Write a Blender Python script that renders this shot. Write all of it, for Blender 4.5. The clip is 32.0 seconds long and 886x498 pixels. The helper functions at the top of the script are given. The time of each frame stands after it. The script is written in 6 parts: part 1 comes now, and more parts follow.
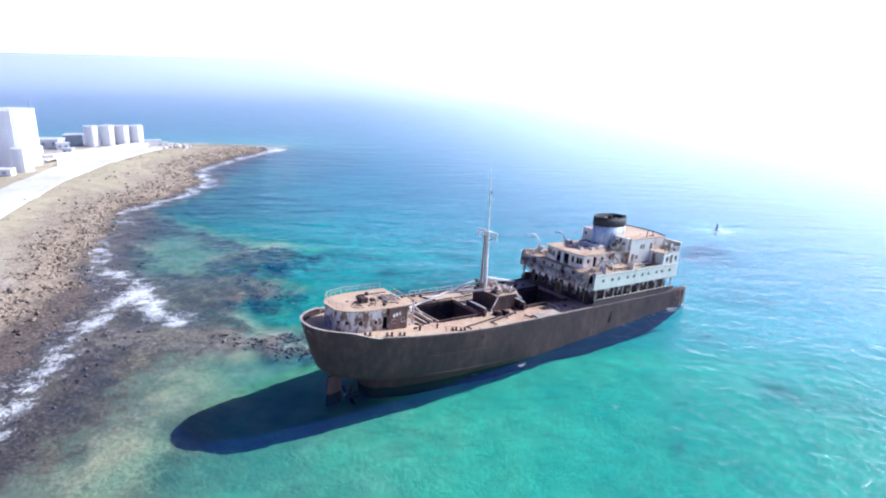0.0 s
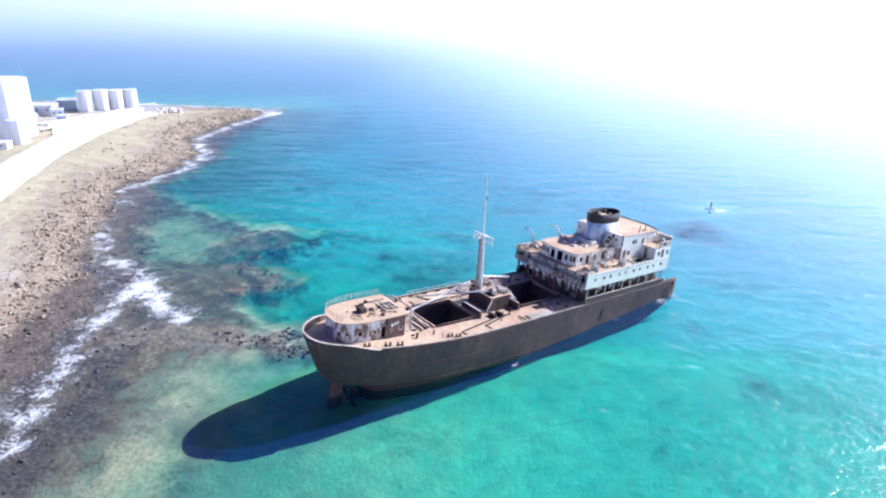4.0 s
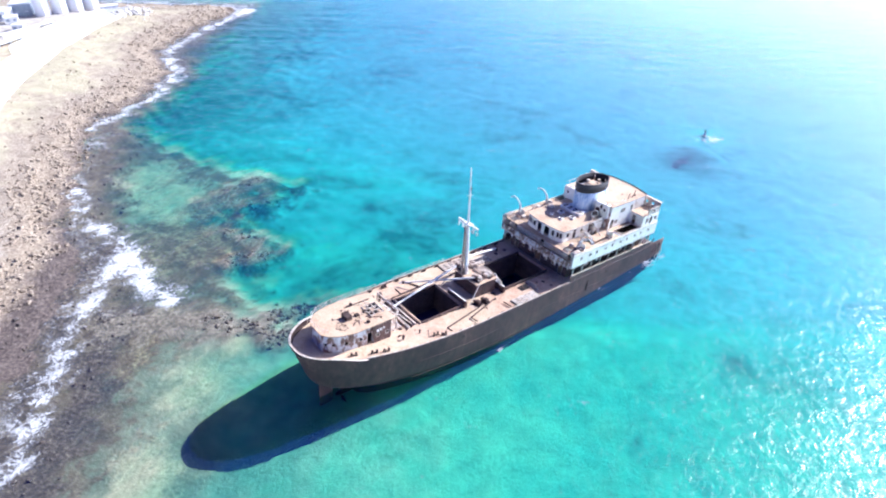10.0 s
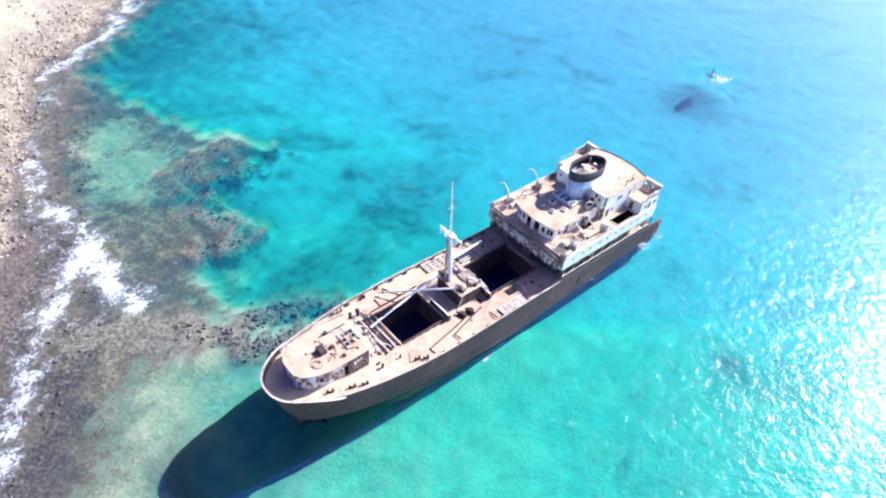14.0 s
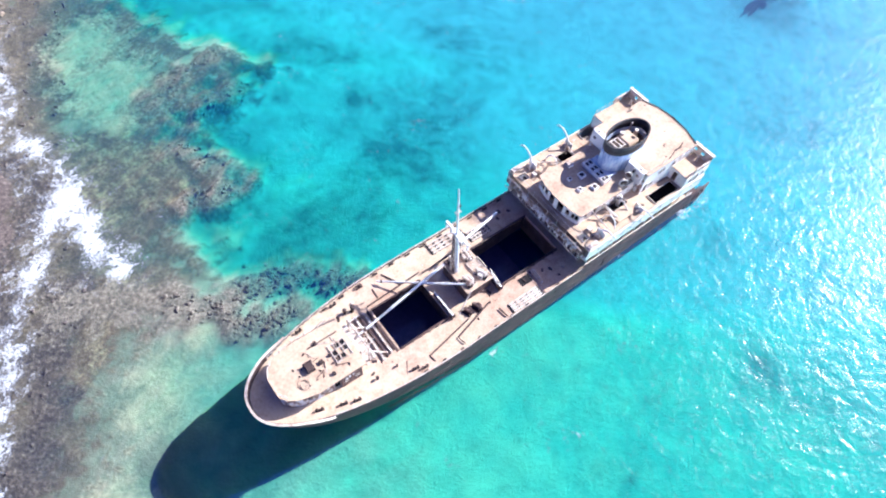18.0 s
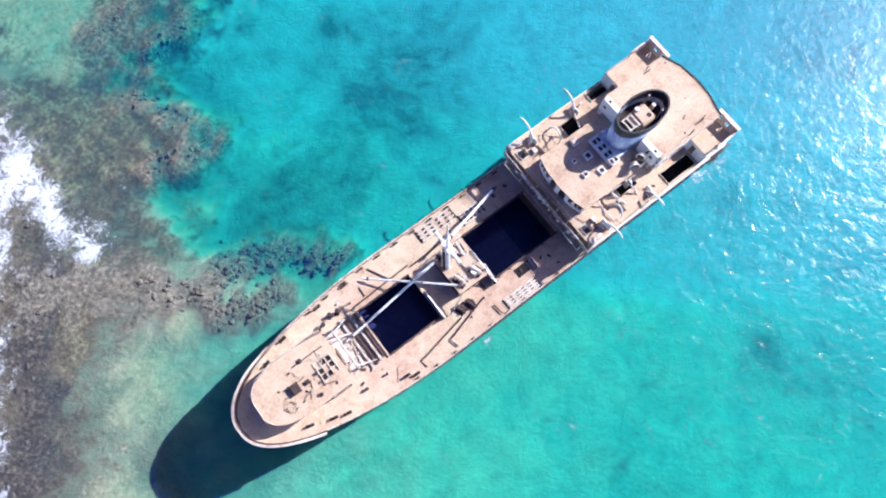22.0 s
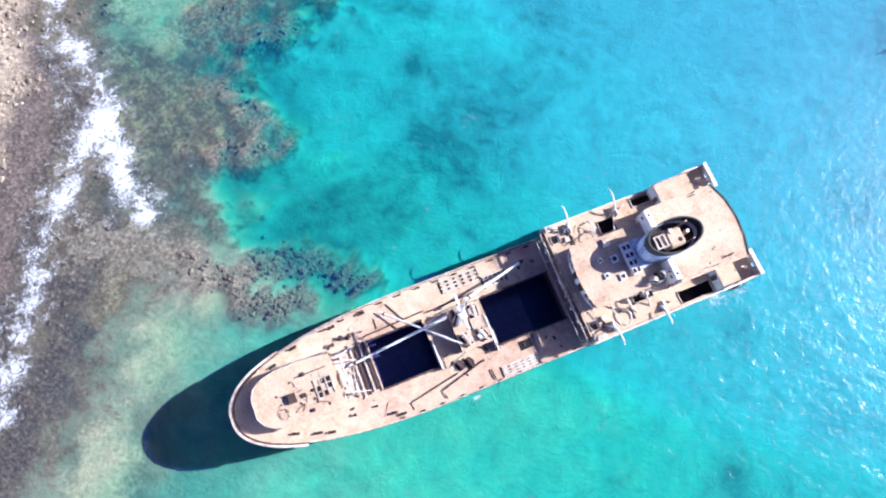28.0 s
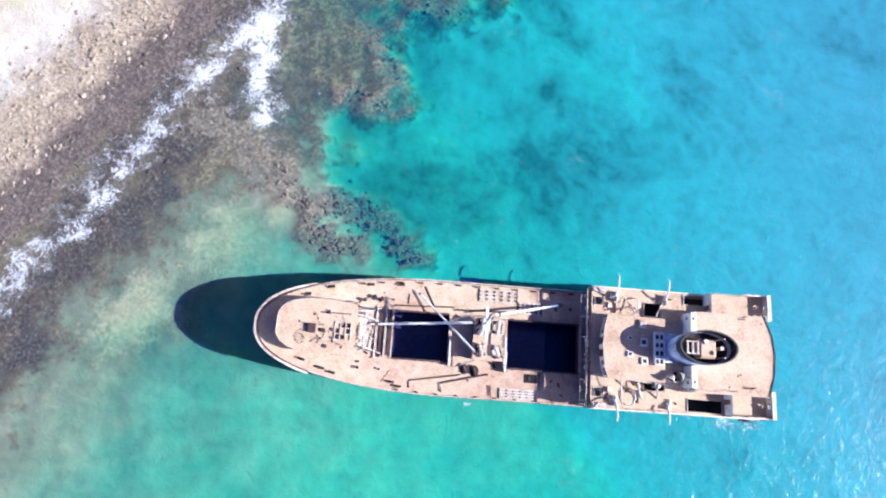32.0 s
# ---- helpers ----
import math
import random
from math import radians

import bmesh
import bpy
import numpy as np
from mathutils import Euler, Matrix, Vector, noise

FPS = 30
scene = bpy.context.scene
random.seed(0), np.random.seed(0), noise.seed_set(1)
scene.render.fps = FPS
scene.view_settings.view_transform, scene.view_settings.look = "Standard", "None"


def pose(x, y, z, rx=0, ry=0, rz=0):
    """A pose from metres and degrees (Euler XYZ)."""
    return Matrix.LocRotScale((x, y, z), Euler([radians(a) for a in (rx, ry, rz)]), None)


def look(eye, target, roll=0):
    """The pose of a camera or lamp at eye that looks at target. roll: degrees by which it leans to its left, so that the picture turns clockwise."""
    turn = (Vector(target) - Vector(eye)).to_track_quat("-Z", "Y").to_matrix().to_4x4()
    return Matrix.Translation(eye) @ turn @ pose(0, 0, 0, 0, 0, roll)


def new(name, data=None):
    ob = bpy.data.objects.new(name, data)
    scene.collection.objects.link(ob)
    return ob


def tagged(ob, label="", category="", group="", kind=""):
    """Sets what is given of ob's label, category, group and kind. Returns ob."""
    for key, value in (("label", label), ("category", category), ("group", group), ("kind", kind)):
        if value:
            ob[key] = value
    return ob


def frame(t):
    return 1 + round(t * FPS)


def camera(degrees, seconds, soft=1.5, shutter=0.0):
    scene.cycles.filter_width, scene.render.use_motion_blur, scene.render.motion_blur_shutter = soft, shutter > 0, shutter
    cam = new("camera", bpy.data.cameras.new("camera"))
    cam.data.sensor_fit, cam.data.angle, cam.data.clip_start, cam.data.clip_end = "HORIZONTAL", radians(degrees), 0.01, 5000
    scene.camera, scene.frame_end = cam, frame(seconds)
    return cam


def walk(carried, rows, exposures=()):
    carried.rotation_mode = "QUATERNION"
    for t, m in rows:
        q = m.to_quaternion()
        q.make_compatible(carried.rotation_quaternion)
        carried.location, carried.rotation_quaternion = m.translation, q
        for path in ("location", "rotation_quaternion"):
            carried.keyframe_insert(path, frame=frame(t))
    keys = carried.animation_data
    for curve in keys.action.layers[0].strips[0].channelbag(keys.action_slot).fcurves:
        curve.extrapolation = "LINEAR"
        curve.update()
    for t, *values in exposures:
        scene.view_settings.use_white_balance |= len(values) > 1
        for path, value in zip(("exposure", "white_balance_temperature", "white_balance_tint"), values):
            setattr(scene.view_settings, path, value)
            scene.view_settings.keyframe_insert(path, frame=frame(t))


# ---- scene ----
cam = camera(70.0, 32.0, soft=2.1)
PATH = [
    (0, (1.358, 0.479, 48.578), (1.305, 2.391, 47.993), 1.4),
    (0.5, (1.385, 0.139, 49.581), (1.339, 2.046, 48.979), 1.5),
    (1, (1.363, 0.111, 50.766), (1.318, 2.011, 50.143), 1.6),
    (1.5, (1.383, 0.355, 52.119), (1.339, 2.241, 51.453), 1.6),
    (2, (1.416, 0.68, 53.513), (1.372, 2.55, 52.806), 1.5),
    (2.5, (1.422, 0.983, 54.900), (1.378, 2.847, 54.176), 1.5),
    (3, (1.389, 1.237, 56.200), (1.346, 3.1, 55.474), 1.4),
    (3.5, (1.372, 1.218, 57.418), (1.33, 3.077, 56.682), 1.5),
    (5.5, (1.426, 1.225, 64.519), (1.388, 3.054, 63.709), 1.2),
    (6, (1.425, 1.79, 65.837), (1.387, 3.604, 64.996), 1.2),
    (6.5, (1.44, 2.591, 67.320), (1.402, 4.391, 66.448), 1.1),
    (7, (1.345, 3.524, 68.781), (1.312, 5.31, 67.882), 1.2),
    (7.5, (1.328, 4.618, 70.286), (1.301, 6.39, 69.359), 1.1),
    (8, (1.431, 5.998, 71.791), (1.409, 7.756, 70.837), 1.1),
    (8.5, (1.513, 7.449, 73.297), (1.496, 9.193, 72.317), 1.0),
    (9, (1.614, 9.037, 74.729), (1.6, 10.767, 73.725), 1.0),
    (9.5, (1.755, 10.837, 76.054), (1.747, 12.535, 74.997), 1.0),
    (10, (2.011, 12.861, 77.426), (2.007, 14.513, 76.298), 0.9),
    (10.5, (2.434, 14.999, 78.792), (2.431, 16.628, 77.632), 0.8),
    (11, (2.731, 17.329, 80.310), (2.731, 18.937, 79.122), 0.8),
    (11.5, (3.049, 19.598, 81.883), (3.05, 21.18, 80.659), 0.6),
    (12, (3.299, 22.034, 83.467), (3.303, 23.566, 82.182), 0.6),
    (12.5, (3.672, 24.558, 85.026), (3.675, 26.013, 83.654), 0.5),
    (13, (3.939, 27.386, 86.478), (3.946, 28.802, 85.066), 0.5),
    (13.5, (4.13, 30.215, 87.768), (4.139, 31.632, 86.357), 0.3),
    (14, (4.253, 33.139, 89.028), (4.265, 34.547, 87.607), 0.3),
    (14.5, (4.359, 36.036, 90.213), (4.351, 37.425, 88.774), 0.4),
    (15, (4.67, 38.969, 91.211), (4.621, 40.347, 89.762), 0.4),
    (15.5, (5.056, 42.11, 91.895), (4.999, 43.487, 90.446), 0.2),
    (17.5, (6.945, 57.006, 93.989), (6.869, 58.184, 92.376), -0.9),
    (18, (7.193, 61.22, 94.383), (7.123, 62.185, 92.633), -1.4),
    (18.5, (7.236, 65.51, 94.683), (7.167, 66.422, 92.905), -1.7),
    (19, (7.36, 69.507, 95.059), (7.294, 70.305, 93.226), -2.3),
    (19.5, (7.572, 73.482, 95.444), (7.51, 74.097, 93.542), -3.5),
    (20, (7.709, 77.265, 95.634), (7.649, 77.735, 93.690), -5.0),
    (20.5, (7.748, 79.98, 95.860), (7.688, 80.442, 93.915), -5.3),
    (21, (7.696, 82.105, 96.004), (7.637, 82.563, 94.058), -5.2),
    (21.5, (7.601, 84.296, 96.035), (7.546, 84.752, 94.089), -4.9),
    (22, (7.449, 86.606, 95.970), (7.399, 87.062, 94.023), -4.3),
    (22.5, (7.298, 88.781, 96.002), (7.252, 89.243, 94.057), -3.9),
    (23, (7.196, 90.648, 96.236), (7.152, 91.117, 94.293), -3.4),
    (23.5, (7.165, 91.731, 96.701), (7.125, 92.199, 94.757), -3.0),
    (24, (7.263, 91.93, 97.272), (7.224, 92.4, 95.328), -2.9),
    (24.5, (7.427, 91.793, 97.932), (7.387, 92.267, 95.989), -2.9),
    (25, (7.39, 91.821, 98.606), (7.351, 92.296, 96.664), -2.4),
    (25.5, (7.365, 91.984, 99.230), (7.321, 92.46, 97.288), -1.9),
    (27.5, (7.377, 92.871, 102.845), (7.256, 93.324, 100.901), -0.5),
    (28, (7.287, 92.934, 103.533), (7.143, 93.38, 101.589), -0.2),
    (28.5, (7.359, 92.82, 104.430), (7.194, 93.258, 102.486), 0.4),
    (29, (7.456, 92.713, 105.260), (7.266, 93.14, 103.315), 0.5),
    (29.5, (7.555, 92.774, 105.989), (7.34, 93.187, 104.043), 0.8),
    (30, (7.852, 92.913, 106.773), (7.611, 93.307, 104.827), 0.6),
    (30.5, (8.311, 92.93, 107.424), (8.04, 93.304, 105.478), -0.1),
    (31, (8.687, 92.972, 108.056), (8.388, 93.325, 106.110), -0.2),
    (31.5, (8.797, 93.003, 108.629), (8.486, 93.344, 106.683), -0.0),
    (32, (8.631, 93.04, 109.094), (8.315, 93.374, 107.148), 0.1),
]
EXPOSURES = [(0.0, 0.38, 5500, 14), (5.0, 0.66, 5500, 14), (13.0, 0.97, 5500, 14), (18.0, 1.02, 5500, 14), (20.5, 0.72, 5500, 14), (23.0, 0.72, 5500, 14), (26.0, 0.90, 5500, 14), (29.0, 0.84, 5500, 14), (32.0, 0.74, 5500, 14)]
walk(cam, [(t, look(eye, target, roll)) for t, eye, target, roll in PATH], EXPOSURES)

# ---- light and exposure ----
SUN_AZ, SUN_EL = 31.8, 36.0
world = bpy.data.worlds.new("sky")
scene.world = world
world.use_nodes = True
wn = world.node_tree
sky = wn.nodes.new("ShaderNodeTexSky")
sky.sky_type = "NISHITA"
sky.sun_disc = False
sky.sun_elevation = radians(SUN_EL)
sky.sun_rotation = radians(90 - SUN_AZ)
sky.air_density, sky.dust_density, sky.ozone_density = 1.0, 0.3, 6.0
# bright sea haze low over the horizon, all the way round
wc = wn.nodes.new("ShaderNodeTexCoord")
wz = wn.nodes.new("ShaderNodeSeparateXYZ")
wr = wn.nodes.new("ShaderNodeValToRGB")
wr.color_ramp.interpolation = "EASE"
wr.color_ramp.elements[0].position, wr.color_ramp.elements[0].color = 0.0, (0.86, 0.94, 1, 1)
wr.color_ramp.elements[1].position, wr.color_ramp.elements[1].color = 0.135, (0, 0, 0, 1)
haze = wn.nodes.new("ShaderNodeBackground")
ws = wn.nodes.new("ShaderNodeVectorMath")
ws.operation = "DOT_PRODUCT"
ws.inputs[1].default_value = (math.cos(radians(SUN_AZ)), math.sin(radians(SUN_AZ)), 0)
wp = wn.nodes.new("ShaderNodeMapRange")  # brighter towards the sun
wp.interpolation_type = "SMOOTHSTEP"
wp.inputs["From Min"].default_value, wp.inputs["From Max"].default_value = -0.2, 1.0
wp.inputs["To Min"].default_value, wp.inputs["To Max"].default_value = 2.4, 6.5
wn.links.new(wc.outputs["Generated"], ws.inputs[0])
wn.links.new(ws.outputs["Value"], wp.inputs["Value"])
wn.links.new(wp.outputs[0], haze.inputs[1])
both = wn.nodes.new("ShaderNodeAddShader")
wn.links.new(wc.outputs["Generated"], wz.inputs[0])
wn.links.new(wz.outputs[2], wr.inputs[0])
wn.links.new(wr.outputs[0], haze.inputs[0])
deep = wn.nodes.new("ShaderNodeMix")  # dry, deep blue air overhead
deep.data_type, deep.blend_type = "RGBA", "MULTIPLY"
deep.inputs[0].default_value = 1.0
deep.inputs[7].default_value = (0.42, 0.46, 1.0, 1)
wn.links.new(sky.outputs[0], deep.inputs[6])
wn.links.new(deep.outputs[2], wn.nodes["Background"].inputs[0])
wn.nodes["Background"].inputs[1].default_value = 0.064
wn.links.new(wn.nodes["Background"].outputs[0], both.inputs[0])
wn.links.new(haze.outputs[0], both.inputs[1])
# bright glow of the air round the sun
glow_dot = wn.nodes.new("ShaderNodeVectorMath")
glow_dot.operation = "DOT_PRODUCT"
glow_dot.inputs[1].default_value = (math.cos(radians(SUN_AZ)) * math.cos(radians(SUN_EL)), math.sin(radians(SUN_AZ)) * math.cos(radians(SUN_EL)), math.sin(radians(SUN_EL)))
glow_pow = wn.nodes.new("ShaderNodeMath")
glow_pow.operation = "POWER"
glow_pow.inputs[1].default_value = 14.0
glow_max = wn.nodes.new("ShaderNodeMath")
glow_max.operation = "MAXIMUM"
glow_max.inputs[1].default_value = 0.0
glow_mul = wn.nodes.new("ShaderNodeMath")
glow_mul.operation = "MULTIPLY"
glow_mul.inputs[1].default_value = 0.4
glow = wn.nodes.new("ShaderNodeBackground")
glow.inputs[0].default_value = (1, 0.97, 0.93, 1)
all_sky = wn.nodes.new("ShaderNodeAddShader")
wn.links.new(wc.outputs["Generated"], glow_dot.inputs[0])
wn.links.new(glow_dot.outputs["Value"], glow_max.inputs[0])
wn.links.new(glow_max.outputs[0], glow_pow.inputs[0])
wn.links.new(glow_pow.outputs[0], glow_mul.inputs[0])
wn.links.new(glow_mul.outputs[0], glow.inputs[1])
wn.links.new(both.outputs[0], all_sky.inputs[0])
wn.links.new(glow.outputs[0], all_sky.inputs[1])
# white sea mist standing higher under the sun
mist_side = wn.nodes.new("ShaderNodeMapRange")
mist_side.interpolation_type = "SMOOTHSTEP"
mist_side.inputs["From Min"].default_value, mist_side.inputs["From Max"].default_value = 0.32, 0.98
mist_side.inputs["To Min"].default_value, mist_side.inputs["To Max"].default_value = 0.0, 3.4
mist_height = wn.nodes.new("ShaderNodeMapRange")
mist_height.interpolation_type = "SMOOTHSTEP"
mist_height.inputs["From Min"].default_value, mist_height.inputs["From Max"].default_value = 0.52, 0.05
mist_power = wn.nodes.new("ShaderNodeMath")
mist_power.operation = "MULTIPLY"
mist = wn.nodes.new("ShaderNodeBackground")
mist.inputs[0].default_value = (0.95, 0.98, 1, 1)
misty_sky = wn.nodes.new("ShaderNodeAddShader")
wn.links.new(ws.outputs["Value"], mist_side.inputs["Value"])
wn.links.new(wz.outputs[2], mist_height.inputs["Value"])
wn.links.new(mist_side.outputs[0], mist_power.inputs[0])
wn.links.new(mist_height.outputs[0], mist_power.inputs[1])
wn.links.new(mist_power.outputs[0], mist.inputs[1])
wn.links.new(all_sky.outputs[0], misty_sky.inputs[0])
wn.links.new(mist.outputs[0], misty_sky.inputs[1])
wn.links.new(misty_sky.outputs[0], wn.nodes["World Output"].inputs[0])
sun_data = bpy.data.lights.new("sun", "SUN")
sun_data.energy, sun_data.angle, sun_data.color = 5.0, radians(0.6), (1.0, 0.94, 0.85)
sun = new("sun", sun_data)
_a, _e = radians(SUN_AZ), radians(SUN_EL)
sun.matrix_world = look((0, 0, 0), (-math.cos(_a) * math.cos(_e), -math.sin(_a) * math.cos(_e), -math.sin(_e)))

# ---- materials ----


def node_mat(name):
    m = bpy.data.materials.new(name)
    m.use_nodes = True
    return m, m.node_tree, m.node_tree.nodes["Principled BSDF"]


def ramp(nt, fac, stops):
    r = nt.nodes.new("ShaderNodeValToRGB")
    while len(r.color_ramp.elements) < len(stops):
        r.color_ramp.elements.new(0.5)
    for el, (p, c) in zip(r.color_ramp.elements, stops):
        el.position, el.color = p, (*c, 1)
    nt.links.new(fac, r.inputs[0])
    return r.outputs[0]


def noise_tex(nt, scale, detail=5, rough=0.6, vec=None, distortion=0.0):
    n = nt.nodes.new("ShaderNodeTexNoise")
    n.inputs["Scale"].default_value, n.inputs["Detail"].default_value, n.inputs["Roughness"].default_value = scale, detail, rough
    n.inputs["Distortion"].default_value = distortion
    if vec is not None:
        nt.links.new(vec, n.inputs["Vector"])
    return n.outputs[0]


def coords(nt, kind="Object", scale=(1, 1, 1)):
    c = nt.nodes.new("ShaderNodeTexCoord")
    m = nt.nodes.new("ShaderNodeMapping")
    m.inputs["Scale"].default_value = scale
    nt.links.new(c.outputs[kind], m.inputs["Vector"])
    return m.outputs[0]


def mix(nt, fac, a, b, mode="MIX"):
    m = nt.nodes.new("ShaderNodeMix")
    m.data_type, m.blend_type = "RGBA", mode
    for s, v in ((0, fac), (6, a), (7, b)):
        if isinstance(v, tuple):
            m.inputs[s].default_value = (*v, 1)
        elif isinstance(v, (int, float)):
            m.inputs[s].default_value = v
        else:
            nt.links.new(v, m.inputs[s])
    return m.outputs[2]


def maths(nt, op, a, b=0.0, clamp=False):
    m = nt.nodes.new("ShaderNodeMath")
    m.operation, m.use_clamp = op, clamp
    for i, v in ((0, a), (1, b)):
        if isinstance(v, (int, float)):
            m.inputs[i].default_value = v
        else:
            nt.links.new(v, m.inputs[i])
    return m.outputs[0]


def add_bump(nt, bsdf, height, strength, distance):
    b = nt.nodes.new("ShaderNodeBump")
    b.inputs["Strength"].default_value, b.inputs["Distance"].default_value = strength, distance
    nt.links.new(height, b.inputs["Height"])
    nt.links.new(b.outputs[0], bsdf.inputs["Normal"])


def worn(name, stops, big=0.25, fine=3.0, rough=0.8, metal=0.0, bump=0.3, stretch=(1, 1, 1), spread=0.5):
    """Two-scale mottled surface: large patches and fine grain, with relief."""
    m, nt, p = node_mat(name)
    v = coords(nt, "Object", stretch)
    a = noise_tex(nt, big, 4, 0.6, v)
    b = noise_tex(nt, fine, 6, 0.65, v)
    f = maths(nt, "ADD", maths(nt, "MULTIPLY", a, 1 - spread), maths(nt, "MULTIPLY", b, spread))
    col = ramp(nt, f, stops)
    nt.links.new(col, p.inputs["Base Color"])
    p.inputs["Roughness"].default_value, p.inputs["Metallic"].default_value = rough, metal
    add_bump(nt, p, b, bump, 0.03)
    return m


def between(c1, c2, lo=0.38, hi=0.62):
    return [(lo, c1), (hi, c2)]


M_HULL = worn("hull_rust", [(0.34, (0.026, 0.016, 0.016)), (0.46, (0.052, 0.029, 0.028)), (0.57, (0.085, 0.045, 0.038)), (0.68, (0.16, 0.09, 0.07))], 0.15, 1.6, 0.8, 0.0, 0.1, (0.7, 0.7, 0.35), 0.38)


def deck_plating():
    m, nt, p = node_mat("deck_rust")
    v = coords(nt, "Object")
    big, mid, fine = noise_tex(nt, 0.07, 3, 0.5, v, 0.5), noise_tex(nt, 0.5, 5, 0.6, v, 0.5), noise_tex(nt, 3.0, 6, 0.7, v)
    f = maths(nt, "ADD", maths(nt, "MULTIPLY", mid, 0.5), maths(nt, "MULTIPLY", fine, 0.5))
    tan = ramp(nt, f, [(0.32, (0.27, 0.15, 0.09)), (0.40, (0.48, 0.345, 0.22)), (0.52, (0.58, 0.445, 0.305)), (0.68, (0.65, 0.525, 0.38))])
    pink = ramp(nt, f, [(0.33, (0.22, 0.11, 0.075)), (0.42, (0.45, 0.285, 0.19)), (0.54, (0.55, 0.38, 0.265)), (0.68, (0.61, 0.465, 0.345))])
    col = mix(nt, ramp(nt, big, [(0.42, (0, 0, 0)), (0.58, (1, 1, 1))]), tan, pink)
    nt.links.new(col, p.inputs["Base Color"])
    p.inputs["Roughness"].default_value = 0.88
    add_bump(nt, p, f, 0.25, 0.04)
    return m


M_DECK = deck_plating()
M_ROOF = worn("roof_rust", [(0.30, (0.25, 0.13, 0.085)), (0.39, (0.44, 0.285, 0.185)), (0.50, (0.54, 0.385, 0.255)), (0.68, (0.62, 0.475, 0.335))], 0.3, 2.5, 0.85, 0.0, 0.2)
M_WHITE = worn("white_paint", [(0.33, (0.22, 0.11, 0.065)), (0.38, (0.52, 0.41, 0.30)), (0.43, (0.74, 0.69, 0.60)), (0.58, (0.81, 0.77, 0.69))], 0.5, 2.2, 0.65, 0.0, 0.2, (1, 1, 0.35))
M_PEEL = worn("peeling_paint", [(0.40, (0.10, 0.055, 0.04)), (0.49, (0.30, 0.19, 0.14)), (0.53, (0.60, 0.58, 0.56)), (0.7, (0.68, 0.67, 0.65))], 0.5, 1.8, 0.7, 0.0, 0.2, (1, 1, 0.5), 0.65)
# dark rust; also stands in for shade within recesses and openings
M_DARK = worn("dark_rust_and_shade", [(0.36, (0.018, 0.012, 0.012)), (0.62, (0.075, 0.042, 0.034))], 0.4, 3.0, 0.85, 0.0, 0.3)
M_STEEL = worn("weathered_spar", [(0.34, (0.24, 0.13, 0.08)), (0.44, (0.44, 0.33, 0.25)), (0.54, (0.60, 0.52, 0.44)), (0.68, (0.70, 0.65, 0.58))], 0.8, 4.0, 0.6, 0.1, 0.15)
M_SPAR = worn("white_spar_paint", [(0.32, (0.30, 0.18, 0.11)), (0.42, (0.62, 0.55, 0.47)), (0.54, (0.78, 0.76, 0.72)), (0.7, (0.80, 0.79, 0.76))], 0.8, 4.0, 0.55, 0.0, 0.12)
# near-black for the painted dark of holes; also bearers and scrap
M_VOID = worn("dark_void", [(0.4, (0.012, 0.009, 0.010)), (0.6, (0.022, 0.017, 0.018))], 0.5, 3.0, 0.95, 0.0, 0.1)
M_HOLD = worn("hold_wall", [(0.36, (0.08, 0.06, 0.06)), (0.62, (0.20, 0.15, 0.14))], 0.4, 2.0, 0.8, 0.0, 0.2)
# veiled navy shade of the holds, put into the colour
M_HOLD_VEIL = worn("hold_blue_veil", [(0.36, (0.026, 0.03, 0.10)), (0.62, (0.042, 0.046, 0.15))], 0.25, 1.5, 0.15, 0.0, 0.05)

# ---- helpers for meshes ----


def mesh_of(name, bm, material):
    me = bpy.data.meshes.new(name)
    bmesh.ops.recalc_face_normals(bm, faces=bm.faces)
    bm.to_mesh(me)
    bm.free()
    if material:
        me.materials.append(material)
    return me


def part(name, bm, material, parent=None, label="", smooth=False):
    ob = new(name, mesh_of(name, bm, material))
    if smooth:
        for f in ob.data.polygons:
            f.use_smooth = True
    if parent:
        ob.parent = parent
    if label:
        ob["label"] = label
    return ob


def empty(name, m=None):
    ob = new(name)
    ob.empty_display_size = 0.5
    if m is not None:
        ob.matrix_world = m
    return ob


def add_box(bm, x0, x1, y0, y1, z0, z1, bevel=0.0, m=None):
    vs = [bm.verts.new((x, y, z)) for x in (x0, x1) for y in (y0, y1) for z in (z0, z1)]
    fs = [bm.faces.new([vs[i] for i in q]) for q in ((0, 1, 3, 2), (4, 6, 7, 5), (0, 4, 5, 1), (2, 3, 7, 6), (0, 2, 6, 4), (1, 5, 7, 3))]
    if bevel:
        r = bmesh.ops.bevel(bm, geom=list({e for f in fs for e in f.edges}), offset=bevel, segments=1, affect="EDGES")
        vs = r["verts"]
    if m is not None:
        bmesh.ops.transform(bm, matrix=m, verts=[v for v in vs if v.is_valid])
    return bm


def box(x0, x1, y0, y1, z0, z1, bevel=0.0, m=None):
    return add_box(bmesh.new(), x0, x1, y0, y1, z0, z1, bevel, m)


